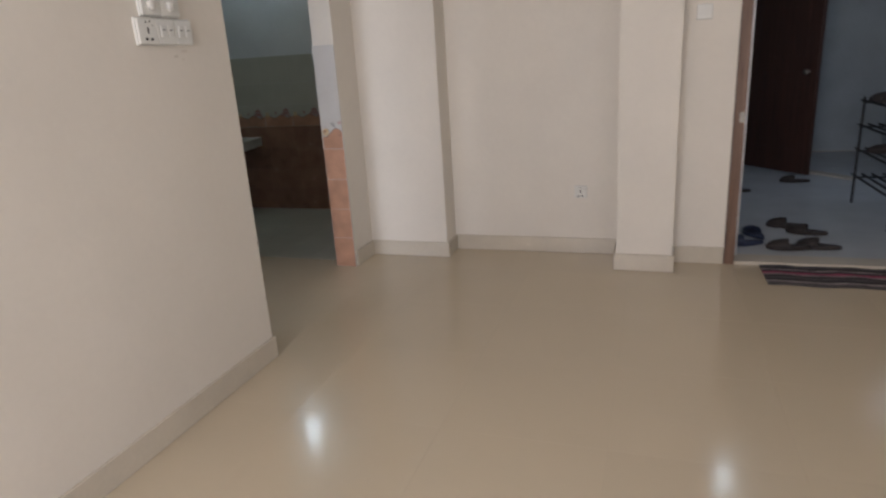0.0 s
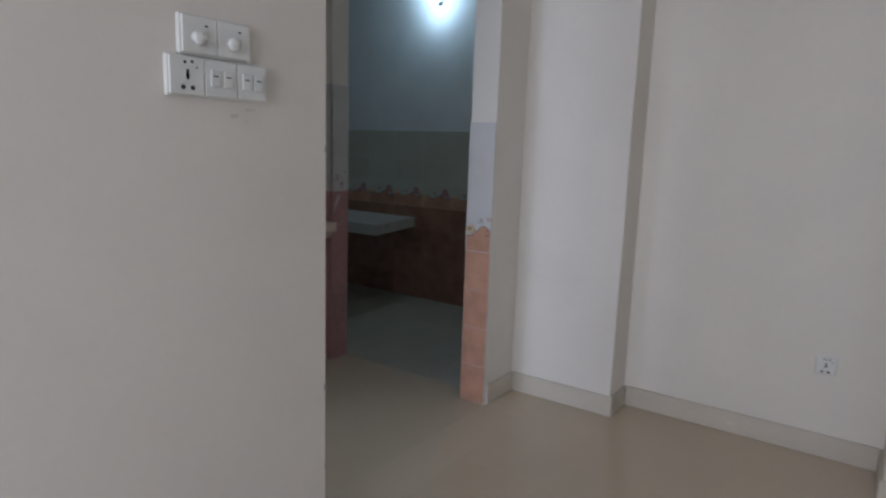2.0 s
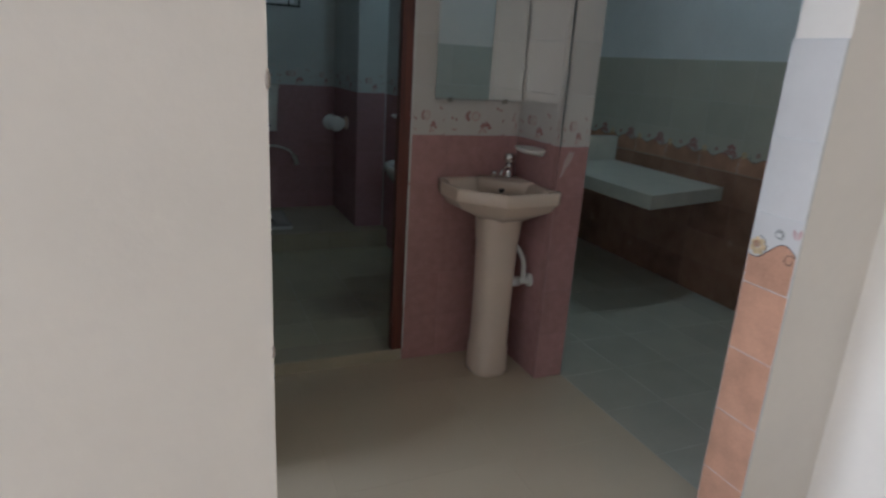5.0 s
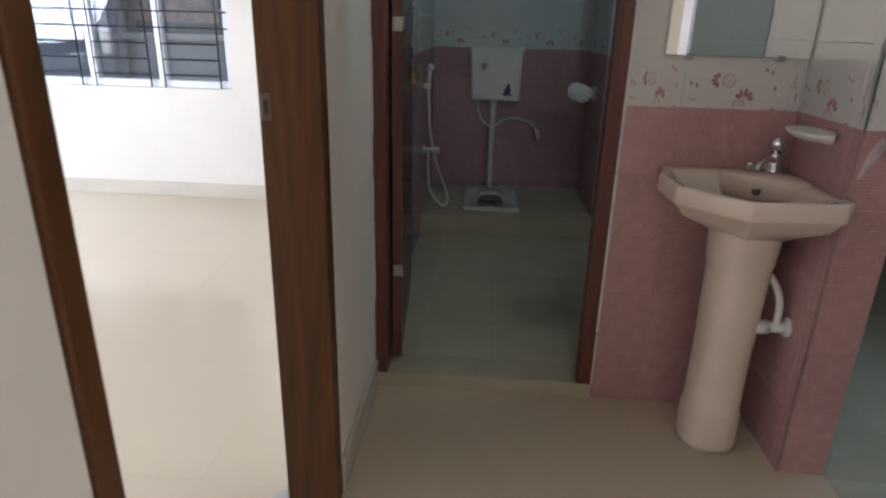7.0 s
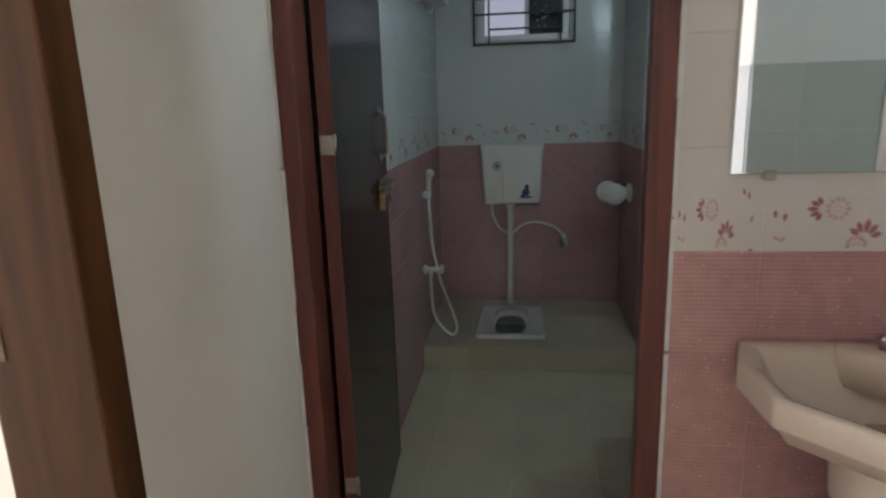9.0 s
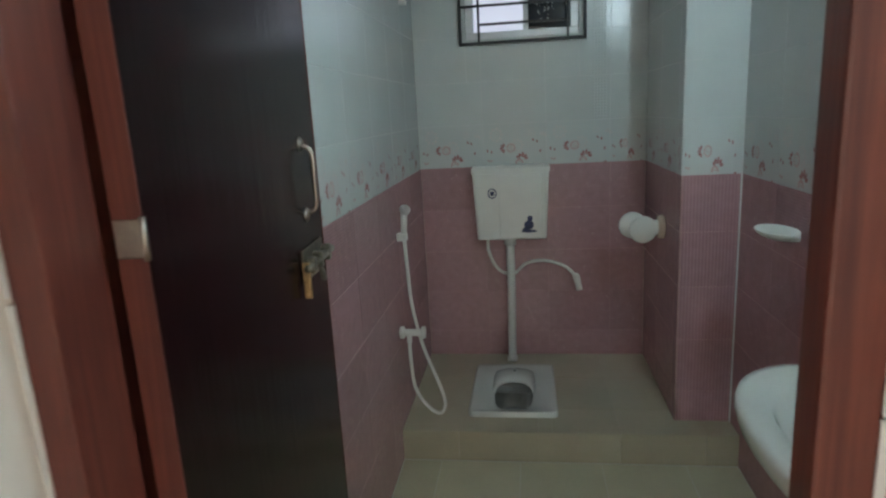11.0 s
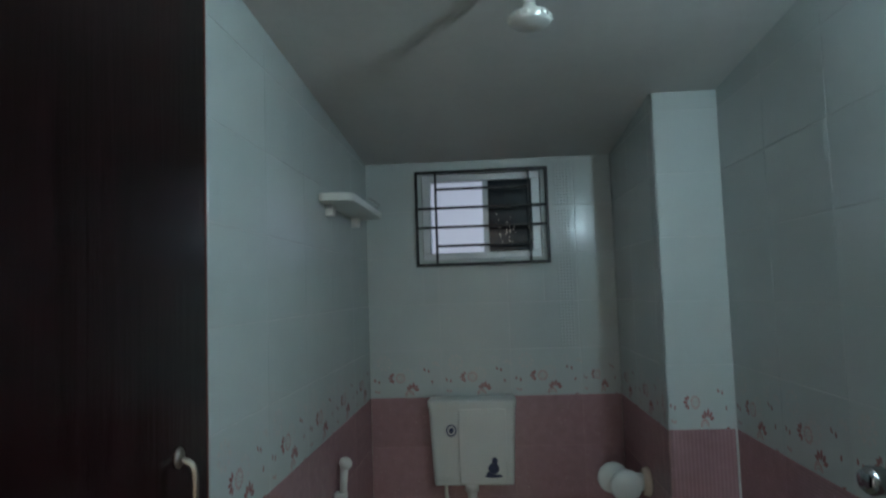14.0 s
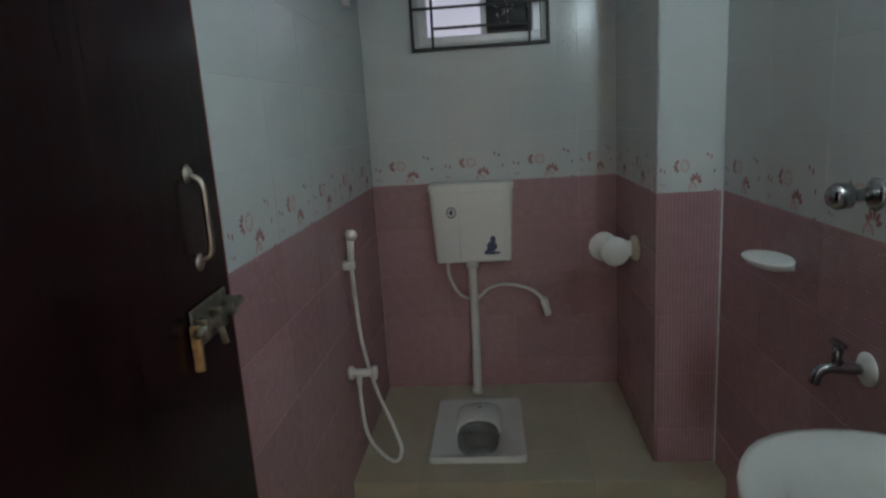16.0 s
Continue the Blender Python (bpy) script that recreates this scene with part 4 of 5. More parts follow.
random.seed(12)
for z, h in ((0.565, 0.012), (0.30, 0.008), (0.93, 0.007), (1.30, 0.009)):
    bm = bmesh.new()
    bmesh.ops.create_icosphere(bm, subdivisions=2, radius=h)
    for v in bm.verts:
        v.co = Vector((v.co.x * 0.35 + LX, v.co.y * 0.35 + LY, v.co.z * 1.4 + z)) + Vector((random.uniform(-1, 1), random.uniform(-1, 1), random.uniform(-1, 1))) * 0.0012
    part("plaster_chip", bm, mat("bare_plaster", (0.36, 0.31, 0.26), 0.9, vary=0.2, scale=60), bpy.data.objects["wall_living_north"], "bare chip on the wall edge")
ENTRYWOOD = wood("worn_entrance_frame", (0.10, 0.055, 0.036), (0.20, 0.115, 0.075), 0.45)
SCUFF = mat("scuffed_paint", (0.70, 0.645, 0.565), 0.75, vary=0.08, scale=30)
random.seed(21)
for u, v, ru, rv in ((-0.318, 1.376, 0.016, 0.007), (-0.267, 1.394, 0.020, 0.006), (-0.282, 1.365, 0.008, 0.005)):
    bm = bmesh.new()
    bm.faces.new([bm.verts.new((u + ru * random.uniform(0.6, 1.1) * math.cos(a), LY - 0.0012, v + rv * random.uniform(0.5, 1.2) * math.sin(a))) for a in [2 * math.pi * k / 14 for k in range(14)]])
    part("scuff_mark", bm, SCUFF, bpy.data.objects["wall_living_north"], "faint beige scuff in the paint")
f = thing("entrance_door_frame", "worn brown wooden entrance door frame", "door frame")
for y0, y1 in ((EY0, EY0 + 0.058), (EY1 - 0.058, EY1)):
    part("post", box(EX - 0.012, EX + 0.12, y0, y1, 0.0, 2.11, 0.004), ENTRYWOOD, f)
part("head", box(EX - 0.012, EX + 0.12, EY1, EY0, 2.05, 2.11, 0.004), ENTRYWOOD, f)
part("latch", box(EX - 0.016, EX - 0.011, EY0 + 0.004, EY0 + 0.03, 0.86, 0.92, 0.001, seg=1), STEEL, f)
part("metal_strip", box(EX + 0.121, EX + 0.14, EY0 - 0.028, EY0 - 0.002, 0.02, 2.04, 0.003, seg=1), ALU, f, "pale metal strip on the frame")

LEAFBROWN = wood("brown_door", (0.045, 0.018, 0.012), (0.075, 0.030, 0.019), 0.45)
od = thing("opposite_door", "dark brown wooden door standing ajar across the lobby", "door", at=(5.34, -4.42, 0.0), rz=-52)
part("leaf", box(-0.02, 0.02, -0.98, 0.0, 0.015, 2.05, 0.004), LEAFBROWN, od)
for z in (0.25, 1.15):
    part("panel", box(-0.024, -0.018, -0.84, -0.14, z, z + 0.75, 0.003), LEAFBROWN, od)
part("knob", lathe([(0.012, 0), (0.012, 0.03), (0.026, 0.04), (0.026, 0.055), (0, 0.06)], pose(-0.02, -0.90, 1.0, 0, -90, 0), 16), STEEL, od, smooth=True)
structure("trim_lobby_threshold", box(4.3, 5.6, -5.05, -4.93, -0.01, 0.012), BASE, "pale strip in the lobby floor", "threshold").matrix_world = pose(4.95, -4.99, 0, 0, 0, 38) @ Matrix.Translation((-4.95, 4.99, 0))

mt = thing("door_mat", "striped dark woven door mat before the entrance", "door mat")
GREY = mat("mat_grey_wool", (0.09, 0.08, 0.08), 0.95, vary=0.3, scale=60, bump=0.6, bump_scale=400)
WINE = mat("mat_wine_wool", (0.30, 0.055, 0.11), 0.95, vary=0.3, scale=60, bump=0.6, bump_scale=400)
DARKW = mat("mat_black_wool", (0.03, 0.025, 0.03), 0.95, vary=0.3, scale=60, bump=0.6, bump_scale=400)
PALEW = mat("mat_pale_wool", (0.30, 0.25, 0.24), 0.95, vary=0.3, scale=60, bump=0.6, bump_scale=400)
x = 1.345
k = 0
for wd, m in ((0.035, GREY), (0.03, PALEW), (0.035, DARKW), (0.03, GREY), (0.03, DARKW), (0.02, PALEW), (0.035, WINE), (0.03, DARKW), (0.02, PALEW), (0.04, DARKW), (0.035, GREY)):
    loops = []
    for s in range(15):
        y = -4.20 - 0.70 * s / 14
        off = 0.008 * math.sin(s * 0.9)
        z = 0.009 + 0.002 * math.sin(s * 1.7 + k)
        loops.append([(x + off, y, 0.0005), (x + wd - 0.001 + off, y, 0.0005), (x + wd - 0.002 + off, y, z), (x + off + 0.001, y, z)])
    part("stripe", loft(loops), m, mt)
    x += wd
    k += 1


def sandal(label, x, y, turn, m, strap, size=0.26, z=-0.003):
    t = thing("sandal", label, "sandal", "shoes in the lobby", at=(x, y, z), rz=turn)
    pts = []
    for k in range(24):
        a = 2 * math.pi * k / 24
        u = math.cos(a)
        pts.append(Vector((size / 2 * u, (0.044 + 0.008 * u) * math.sin(a) + 0.006 * math.sin(2 * a))))
    lp = lambda k, z: [(p.x * k, p.y * k, z + 0.012 * max(0, -p.x / size)) for p in pts]
    part("sole", loft([lp(0.95, 0.0), lp(1.0, 0.006), lp(1.0, 0.02), lp(0.95, 0.026)]), m, t)
    part("upper", loft([[(x0, 0.052 * sgn * math.cos(b), 0.022 + hh * math.sin(b)) for b in [math.pi * q / 12 for q in range(13)]] for x0, hh, sgn in ((0.0, 0.05, 1), (0.04, 0.047, 1), (0.085, 0.036, 0.85), (0.118, 0.016, 0.5))], caps=(False, False)), strap, t, smooth=True)
    return t


for lab, x, y, r, m in (("dark brown leather sandal on white tiles", 2.62, -4.50, 75, RUBBER), ("dark brown leather sandal beside its pair", 2.45, -4.60, 68, RUBBER), ("navy rubber sandal on lobby tiles", 2.13, -4.16, 98, BLUERUB), ("navy rubber sandal beside the threshold", 2.36, -4.26, 20, BLUERUB), ("dark sandal near the entrance threshold", 2.06, -4.42, 85, RUBBER), ("dark leather sandal near the threshold", 2.10, -4.60, 72, RUBBER), ("brown sandal before the opposite door", 4.30, -4.86, 80, RUBBER), ("black sandal by the lobby wall", 3.85, -4.30, 70, RUBBER)):
    sandal(lab, x, y, r, m, m)

rk = thing("shoe_rack", "black metal shoe rack against the lobby wall", "shoe rack")
for x in (2.57, 3.45):
    for y in (-5.42, -5.12):
        part("leg", rod((x, y, -0.004), (x, y, 0.84), 0.010, seg=8), BLACK, rk)
for z in (0.22, 0.43, 0.62, 0.81):
    for y in (-5.42, -5.34, -5.26, -5.19, -5.12):
        part("rail", rod((2.53, y, z), (3.52, y, z), 0.009, seg=8), BLACK, rk)
    for x in (2.57, 3.45):
        part("crossbar", rod((x, -5.42, z - 0.014), (x, -5.12, z - 0.014), 0.008, seg=8), BLACK, rk)
for lab, x, z in (("dark leather sandal on the shoe rack", 3.30, 0.817), ("dark sandal on the top rail of the rack", 3.05, 0.817), ("dark sandal on a lower rail of the rack", 3.20, 0.437)):
    sandal(lab, x, -5.24, 84, RUBBER, RUBBER, z=z)

# ---- kitchen ----
ks = thing("kitchen_counter", "pale stone counter slab cantilevered from the kitchen wall", "counter")
part("slab", loft([[(2.245, -0.11, z), (KX - 0.009, 0.04, z), (KX - 0.009, KY - 0.01, z), (2.245, KY - 0.01, z)] for z in (0.625, 0.705)]), MARBLE, ks)
part("upright", box(2.30, KX - 0.009, 1.08, 1.14, 0.7055, 0.88, 0.004), MARBLE, ks)

# ---- bedroom window and what lies outside ----
w = thing("window_bedroom", "wide aluminium sliding window with black iron grille", "window")
BX0, BX1, BZ0, BZ1 = -2.9, -1.385, 0.775, 2.1
for r in ((BX0, BX1, BZ0, BZ0 + 0.05), (BX0, BX1, BZ1 - 0.05, BZ1), (BX0, BX0 + 0.05, BZ0 + 0.05, BZ1 - 0.05), (BX1 - 0.05, BX1, BZ0 + 0.05, BZ1 - 0.05)):
    part("frame", box(r[0], r[1], 2.15, 2.21, r[2], r[3], 0.003, seg=1), ALU, w)
for x in (-2.40, -1.90):
    part("mullion", box(x - 0.028, x + 0.028, 2.155, 2.205, BZ0 + 0.05, BZ1 - 0.05, 0.003, seg=1), ALU, w)
for a, b in ((BX0 + 0.05, -2.43), (-2.37, -1.93), (-1.87, BX1 - 0.05)):
    p = part("pane", box(a, b, 2.178, 2.182, BZ0 + 0.05, BZ1 - 0.05), PANE, w)
    p.visible_shadow = False
uprights = (-2.873, -2.475, -2.373, -1.975, -1.873, -1.475)
for x in uprights:
    part("bar", rod((x, 2.127, BZ0 + 0.001), (x, 2.127, BZ1 - 0.001), 0.006, seg=8), BLACK, w)
for k in range(12):
    z = 0.862 + 0.104 * k
    spans = ((BX0 + 0.002, BX1 - 0.002),) if k in (3, 4, 8, 9) else ((-2.867, -2.481), (-2.367, -1.981), (-1.867, -1.481))
    for a, b in spans:
        part("bar", rod((a, 2.115, z), (b, 2.115, z), 0.0055, seg=8), BLACK, w)

nb = thing("neighbour_building", "pale neighbouring building with a balcony seen through bars", "building")
WASH = mat("whitewashed_wall", (0.42, 0.43, 0.44), 0.9, vary=0.14, scale=1.6, bump=0.3)
part("wall", boxes((-6.5, 2.5, 4.6, 4.8, -1.0, 1.06), (-6.5, -4.46, 4.6, 4.8, 1.06, 2.3), (-3.67, -3.50, 4.58, 4.8, 1.06, 2.3), (-1.35, 2.5, 4.6, 4.8, 1.06, 2.3), (-6.5, 2.5, 4.6, 4.8, 2.3, 5.5)), WASH, nb)
part("ledge", box(-6.5, 2.5, 4.52, 4.5995, 1.0, 1.06, 0.008, seg=1), CONCRETE, nb)
part("drain_pipe", rod((-3.55, 4.555, -1.0), (-3.55, 4.555, 5.4), 0.04), mat("grey_drain_pipe", (0.34, 0.35, 0.36), 0.6, vary=0.15), nb, smooth=True)
part("balcony_back", box(-6.4, 2.4, 5.4, 5.5, -1.0, 5.4), mat("shaded_blue_paint", (0.16, 0.20, 0.25), 0.8, vary=0.2, scale=3), nb)
part("roof", box(-6.5, 2.5, 4.5, 6.5, 5.5, 5.65), CONCRETE, nb)
SKYGLASS = mat("blue_tinted_glass", (0.20, 0.27, 0.34), 0.1, vary=0.25, scale=2.5)
for x in (-4.46, -4.20, -3.94):
    wn_ = part("window", boxes((x, x + 0.03, 4.66, 4.72, 1.06, 2.3), (x + 0.23, x + 0.259, 4.66, 4.72, 1.06, 2.3), (x + 0.03, x + 0.23, 4.66, 4.72, 1.06, 1.10), (x + 0.03, x + 0.23, 4.66, 4.72, 2.26, 2.3)), ALU, nb, "aluminium sliding window")
    part("pane", box(x + 0.03, x + 0.23, 4.685, 4.695, 1.10, 2.26), SKYGLASS, wn_)
for z in (1.30, 1.5, 1.7, 1.9, 2.1):
    part("bar", rod((-3.5, 4.63, z), (-1.35, 4.63, z), 0.010, seg=6), ALU, nb)
bm = bmesh.new()
for k in range(22):
    box(-3.44, -2.47, 4.56 - 0.010 * (k % 2), 4.575, 1.18 + k * 0.022, 1.18 + k * 0.022 + 0.0205, bm=bm)
part("hanging_blind", bm, mat("faded_brown_blind", (0.36, 0.25, 0.22), 0.9, vary=0.3, scale=14), nb, "faded brown slatted blind")
yd = structure("ground", box(-60, 60, 2.45, 80, -1.1, -1.0), CONCRETE, "bare ground between the buildings", "ground")

# ---- baseboards and thresholds ----
BH, BT = 0.105, 0.013


def skirting(x0, x1, y0, y1):
    structure("baseboard", box(x0, x1, y0, y1, 0, BH, 0.003, seg=1), BASE, "beige tile baseboard along the wall foot", "baseboard")


skirting(-4.3, LX + BT, LY - BT, LY)
skirting(LX, LX + BT, LY + 0.001, PA - 0.004)
skirting(JX + 0.02, PX, JY0 - BT, JY0)
skirting(PX - BT, PX, RY0 - BT, JY0 - BT)
skirting(PX, RX, RY0 - BT, RY0)
skirting(RX - BT, RX, RY1 + BT, RY0 - BT)
skirting(P2X, RX, RY1, RY1 + BT)
skirting(P2X - BT, P2X, P2Y - BT, RY1 + BT)
skirting(P2X, EX - BT, P2Y - BT, P2Y)
skirting(EX - BT, EX, EY0 + 0.062, P2Y)
skirting(-4.3, -0.15, 2.1 - BT, 2.1)
skirting(WX, WX + BT, PB + 0.01, BW0)
structure("trim_bathroom_threshold", box(0.012, 0.789, BW0 - 0.008, BW1 + 0.004, -0.01, 0.055, 0.006), PLAT, "raised beige threshold of the bathroom door", "threshold")
structure("trim_entrance_threshold", box(EX - 0.01, RX + 0.03, EY1, EY0, -0.01, 0.02, 0.004), BASE, "beige stone strip under the entrance door", "threshold")
structure("floor_bathroom_platform", boxes((0.0, QX - 0.15, 1.424, BYB, 0, BZP - 0.0012), (QX + 0.15, BXR, 1.424, BYB, 0, BZP - 0.0012), (QX - 0.15, QX + 0.15, 1.424, 1.555, 0, BZP - 0.0012), (QX - 0.15, QX + 0.15, 2.0, BYB, 0, BZP - 0.0012)), PLAT, "raised bathroom platform", "platform")

structure("trim_bathroom_corner", box(BXR - 0.005, BXR + 0.002, BYC - 0.005, BYC + 0.002, BZF, 1.10), WGROUT, "pale grout line down the tiled corner", "grout line")

# ---- wall and floor tiles ----
TILE_MESHES = {}


def tile_mesh(w, h, material, t=0.008):
    """A tile with chamfered edges: x along the wall, z up, front at y = -t."""
    key = (round(w, 3), round(h, 3), material.name, t)
    if key not in TILE_MESHES:
        g, c = (0.0001, 0.0004) if material is FLOOR else (0.0008, 0.0011)
        loops = [[(g + i, -d, g + i), (w - g - i, -d, g + i), (w - g - i, -d, h - g - i), (g + i, -d, h - g - i)] for d, i in ((0.0, 0), (t - c, 0), (t, c))]
        bm = loft(loops, caps=(False, True))
        bmesh.ops.recalc_face_normals(bm, faces=bm.faces)
        me = bpy.data.meshes.new("tile")
        bm.to_mesh(me)
        bm.free()
        me.materials.append(material)
        if me.polygons[-1].normal.y > 0:
            me.flip_normals()
        TILE_MESHES[key] = me
    return TILE_MESHES[key]


def bed_mesh(w, h, material):
    bm = box(0.0, w, -0.0068, -0.0002, 0.0, h)
    me = bpy.data.meshes.new("grout")
    bm.to_mesh(me)
    bm.free()
    me.materials.append(material)
    return me


FACE = {"-y": (1, 0, 0, 0), "+x": (0, 1, 0, 90), "-x": (0, -1, 0, -90), "+y": (-1, 0, 0, 180)}


def place_piece(name, me, parent, x, y, z, turn, tip=0):
    ob = new(name, me)
    ob.parent = parent
    ob.matrix_local = parent.matrix_world.inverted() @ pose(x, y, z, tip, 0, turn)
    return ob


def minus(r, hole):
    """What of the rectangle (u0, v0, u1, v1) lies outside the hole."""
    u0, v0, u1, v1 = r
    a, b, c, d = hole
    if u1 <= a or u0 >= c or v1 <= b or v0 >= d:
        return [r]
    out = []
    if u0 < a:
        out.append((u0, v0, a, v1))
    if u1 > c:
        out.append((c, v0, u1, v1))
    if v0 < b:
        out.append((max(u0, a), v0, min(u1, c), b))
    if v1 > d:
        out.append((max(u0, a), d, min(u1, c), v1))
    return [q for q in out if q[2] - q[0] > 0.006 and q[3] - q[1] > 0.006]


def petal_flower(bm, u, v, r, n=5, a0=0.3, a1=2 * math.pi, wide=0.42, y=-0.0085):
    for k in range(n):
        a = a0 + (a1 * k / n)
        c = Vector((u + 0.62 * r * math.cos(a), y, v + 0.62 * r * math.sin(a)))
        d, s = Vector((math.cos(a), 0, math.sin(a))), Vector((-math.sin(a), 0, math.cos(a)))
        ring = [bm.verts.new(c + d * (0.42 * r * math.cos(q * math.pi / 4)) + s * (wide * 0.6 * r * math.sin(q * math.pi / 4))) for q in range(8)]
        bm.faces.new(ring)


def petal(bm, u, v, a, r0, r1, w, y=-0.0085):
    """A pointed petal from r0 to r1 out of (u, v), towards the angle a."""
    d, q = Vector((math.cos(a), 0, math.sin(a))), Vector((-math.sin(a), 0, math.cos(a)))
    c, n = Vector((u, y, v)), r1 - r0
    bm.faces.new([bm.verts.new(c + d * (r0 + n * e) + q * (w * f)) for e, f in ((0, 0), (0.2, -0.55), (0.5, -1), (0.78, -0.7), (1, 0), (0.78, 0.7), (0.5, 1), (0.2, 0.55))])


def fan(bm, u, v, r, toward, n, y=-0.0085):
    """Petals spread like a crown."""
    for k in range(n):
        e = k - (n - 1) / 2
        petal(bm, u, v, toward + e * 0.52, 0.28 * r, r * (1.0 - 0.09 * abs(e)), 0.15 * r, y)


def rosette(bm, u, v, r, n, a0=0.0, span=2 * math.pi, y=-0.0087):
    """A ring of round petals about a small eye."""
    for k in range(n):
        a = a0 + span * k / (n if span > 6 else n - 1)
        petal(bm, u, v, a, 0.52 * r, r, 0.20 * r, y)
    for k in range(7):
        a = a0 + span * k / (7 if span > 6 else 6)
        petal(bm, u, v, a, 0.16 * r, 0.42 * r, 0.07 * r, y)


def flower_meshes():
    """The printed spray of flowers of one border tile, 0.305 wide and 0.2 high."""
    made = []
    bm = bmesh.new()
    fan(bm, 0.105, 0.082, 0.032, math.pi, 5)
    fan(bm, 0.178, 0.024, 0.040, math.pi / 2 - 0.15, 5)
    for u, v, a in ((0.020, 0.064, 0.5), (0.036, 0.058, 0.3), (0.236, 0.108, 0.9), (0.250, 0.100, 0.5), (0.262, 0.055, 0.2)):
        petal(bm, u, v, a + 1.2, 0.0, 0.017, 0.0042)
    petal(bm, 0.258, 0.002, 0.1, 0.0, 0.018, 0.003)
    made.append(("red_flower", bm, RED))
    bm = bmesh.new()
    rosette(bm, 0.128, 0.082, 0.023, 11)
    rosette(bm, 0.166, 0.012, 0.020, 11, 0.0, math.pi * 1.05)
    petal(bm, 0.030, 0.022, 2.6, 0.0, 0.016, 0.004)
    petal(bm, 0.030, 0.018, 0.8, 0.0, 0.016, 0.004)
    made.append(("rose_flower", bm, ROSE))
    bm = bmesh.new()
    rosette(bm, 0.158, 0.094, 0.031, 9, 0.0, 2 * math.pi, -0.0083)
    rosette(bm, 0.060, 0.145, 0.034, 9, 0.0, 2 * math.pi, -0.0083)
    rosette(bm, 0.225, 0.150, 0.018, 7, 0.0, 2 * math.pi, -0.0083)
    fan(bm, 0.275, 0.125, 0.03, 1.2, 4, -0.0083)
    made.append(("pale_flower", bm, PALE))
    out = []
    for name, bm, m in made:
        me = bpy.data.meshes.new(name)
        bm.to_mesh(me)
        bm.free()
        me.materials.append(m)
        out.append((name, me))
    return out


def kitchen_print_meshes():
    """The wavy brown edge, scrolls and roses of the kitchen's border tile, 0.305 wide and 0.2 high."""
    out = []

    def done(name, bm, m):
        me = bpy.data.meshes.new(name)
        bm.to_mesh(me)
        bm.free()
        me.materials.append(m)
        out.append((name, me))

    def edge(u):
        return 0.095 + 0.014 * math.sin(u * 41 + 0.4)

    bm = bmesh.new()
    us = [0.002 + 0.301 * k / 24 for k in range(25)]
    low, top = [bm.verts.new((u, -0.0083, 0.002)) for u in us], [bm.verts.new((u, -0.0083, edge(u))) for u in us]
    for k in range(24):
        bm.faces.new((low[k], low[k + 1], top[k + 1], top[k]))
    done("brown_wave", bm, BROWN)
    bm = bmesh.new()
    a, b = [bm.verts.new((u, -0.0088, edge(u) - 0.001)) for u in us], [bm.verts.new((u, -0.0088, edge(u) + 0.002)) for u in us]
    for k in range(24):
        bm.faces.new((a[k], a[k + 1], b[k + 1], b[k]))
    for cu, cv in ((0.108, 0.085), (0.075, 0.120), (0.26, 0.082)):
        pts = [(cu + (0.002 + 0.0018 * k) * math.cos(k * 0.7), cv + (0.002 + 0.0018 * k) * math.sin(k * 0.7)) for k in range(9)]
        for (p, q), (r, s) in zip(pts, pts[1:]):
            bm.faces.new([bm.verts.new((x, -0.0090, z)) for x, z in ((p, q), (r, s), (r, s + 0.002), (p, q + 0.002))])
    done("scroll_line", bm, SLOT)
    bm = bmesh.new()
    petal_flower(bm, 0.03, 0.115, 0.022, 6, 0, 2 * math.pi, 0.6, -0.0092)
    done("yellow_rose", bm, YELLOW)
    bm = bmesh.new()
    petal_flower(bm, 0.125, 0.125, 0.016, 5, 0.2, 2 * math.pi, 0.5, -0.0092)
    petal_flower(bm, 0.235, 0.135, 0.034, 6, 0.5, 2 * math.pi, 0.5, -0.0092)
    petal_flower(bm, 0.20, 0.108, 0.022, 5, 0.9, 2 * math.pi, 0.5, -0.0092)
    petal_flower(bm, 0.265, 0.105, 0.020, 5, 0.9, 2 * math.pi, 0.5, -0.0092)
    done("brown_rose", bm, RED)
    return out


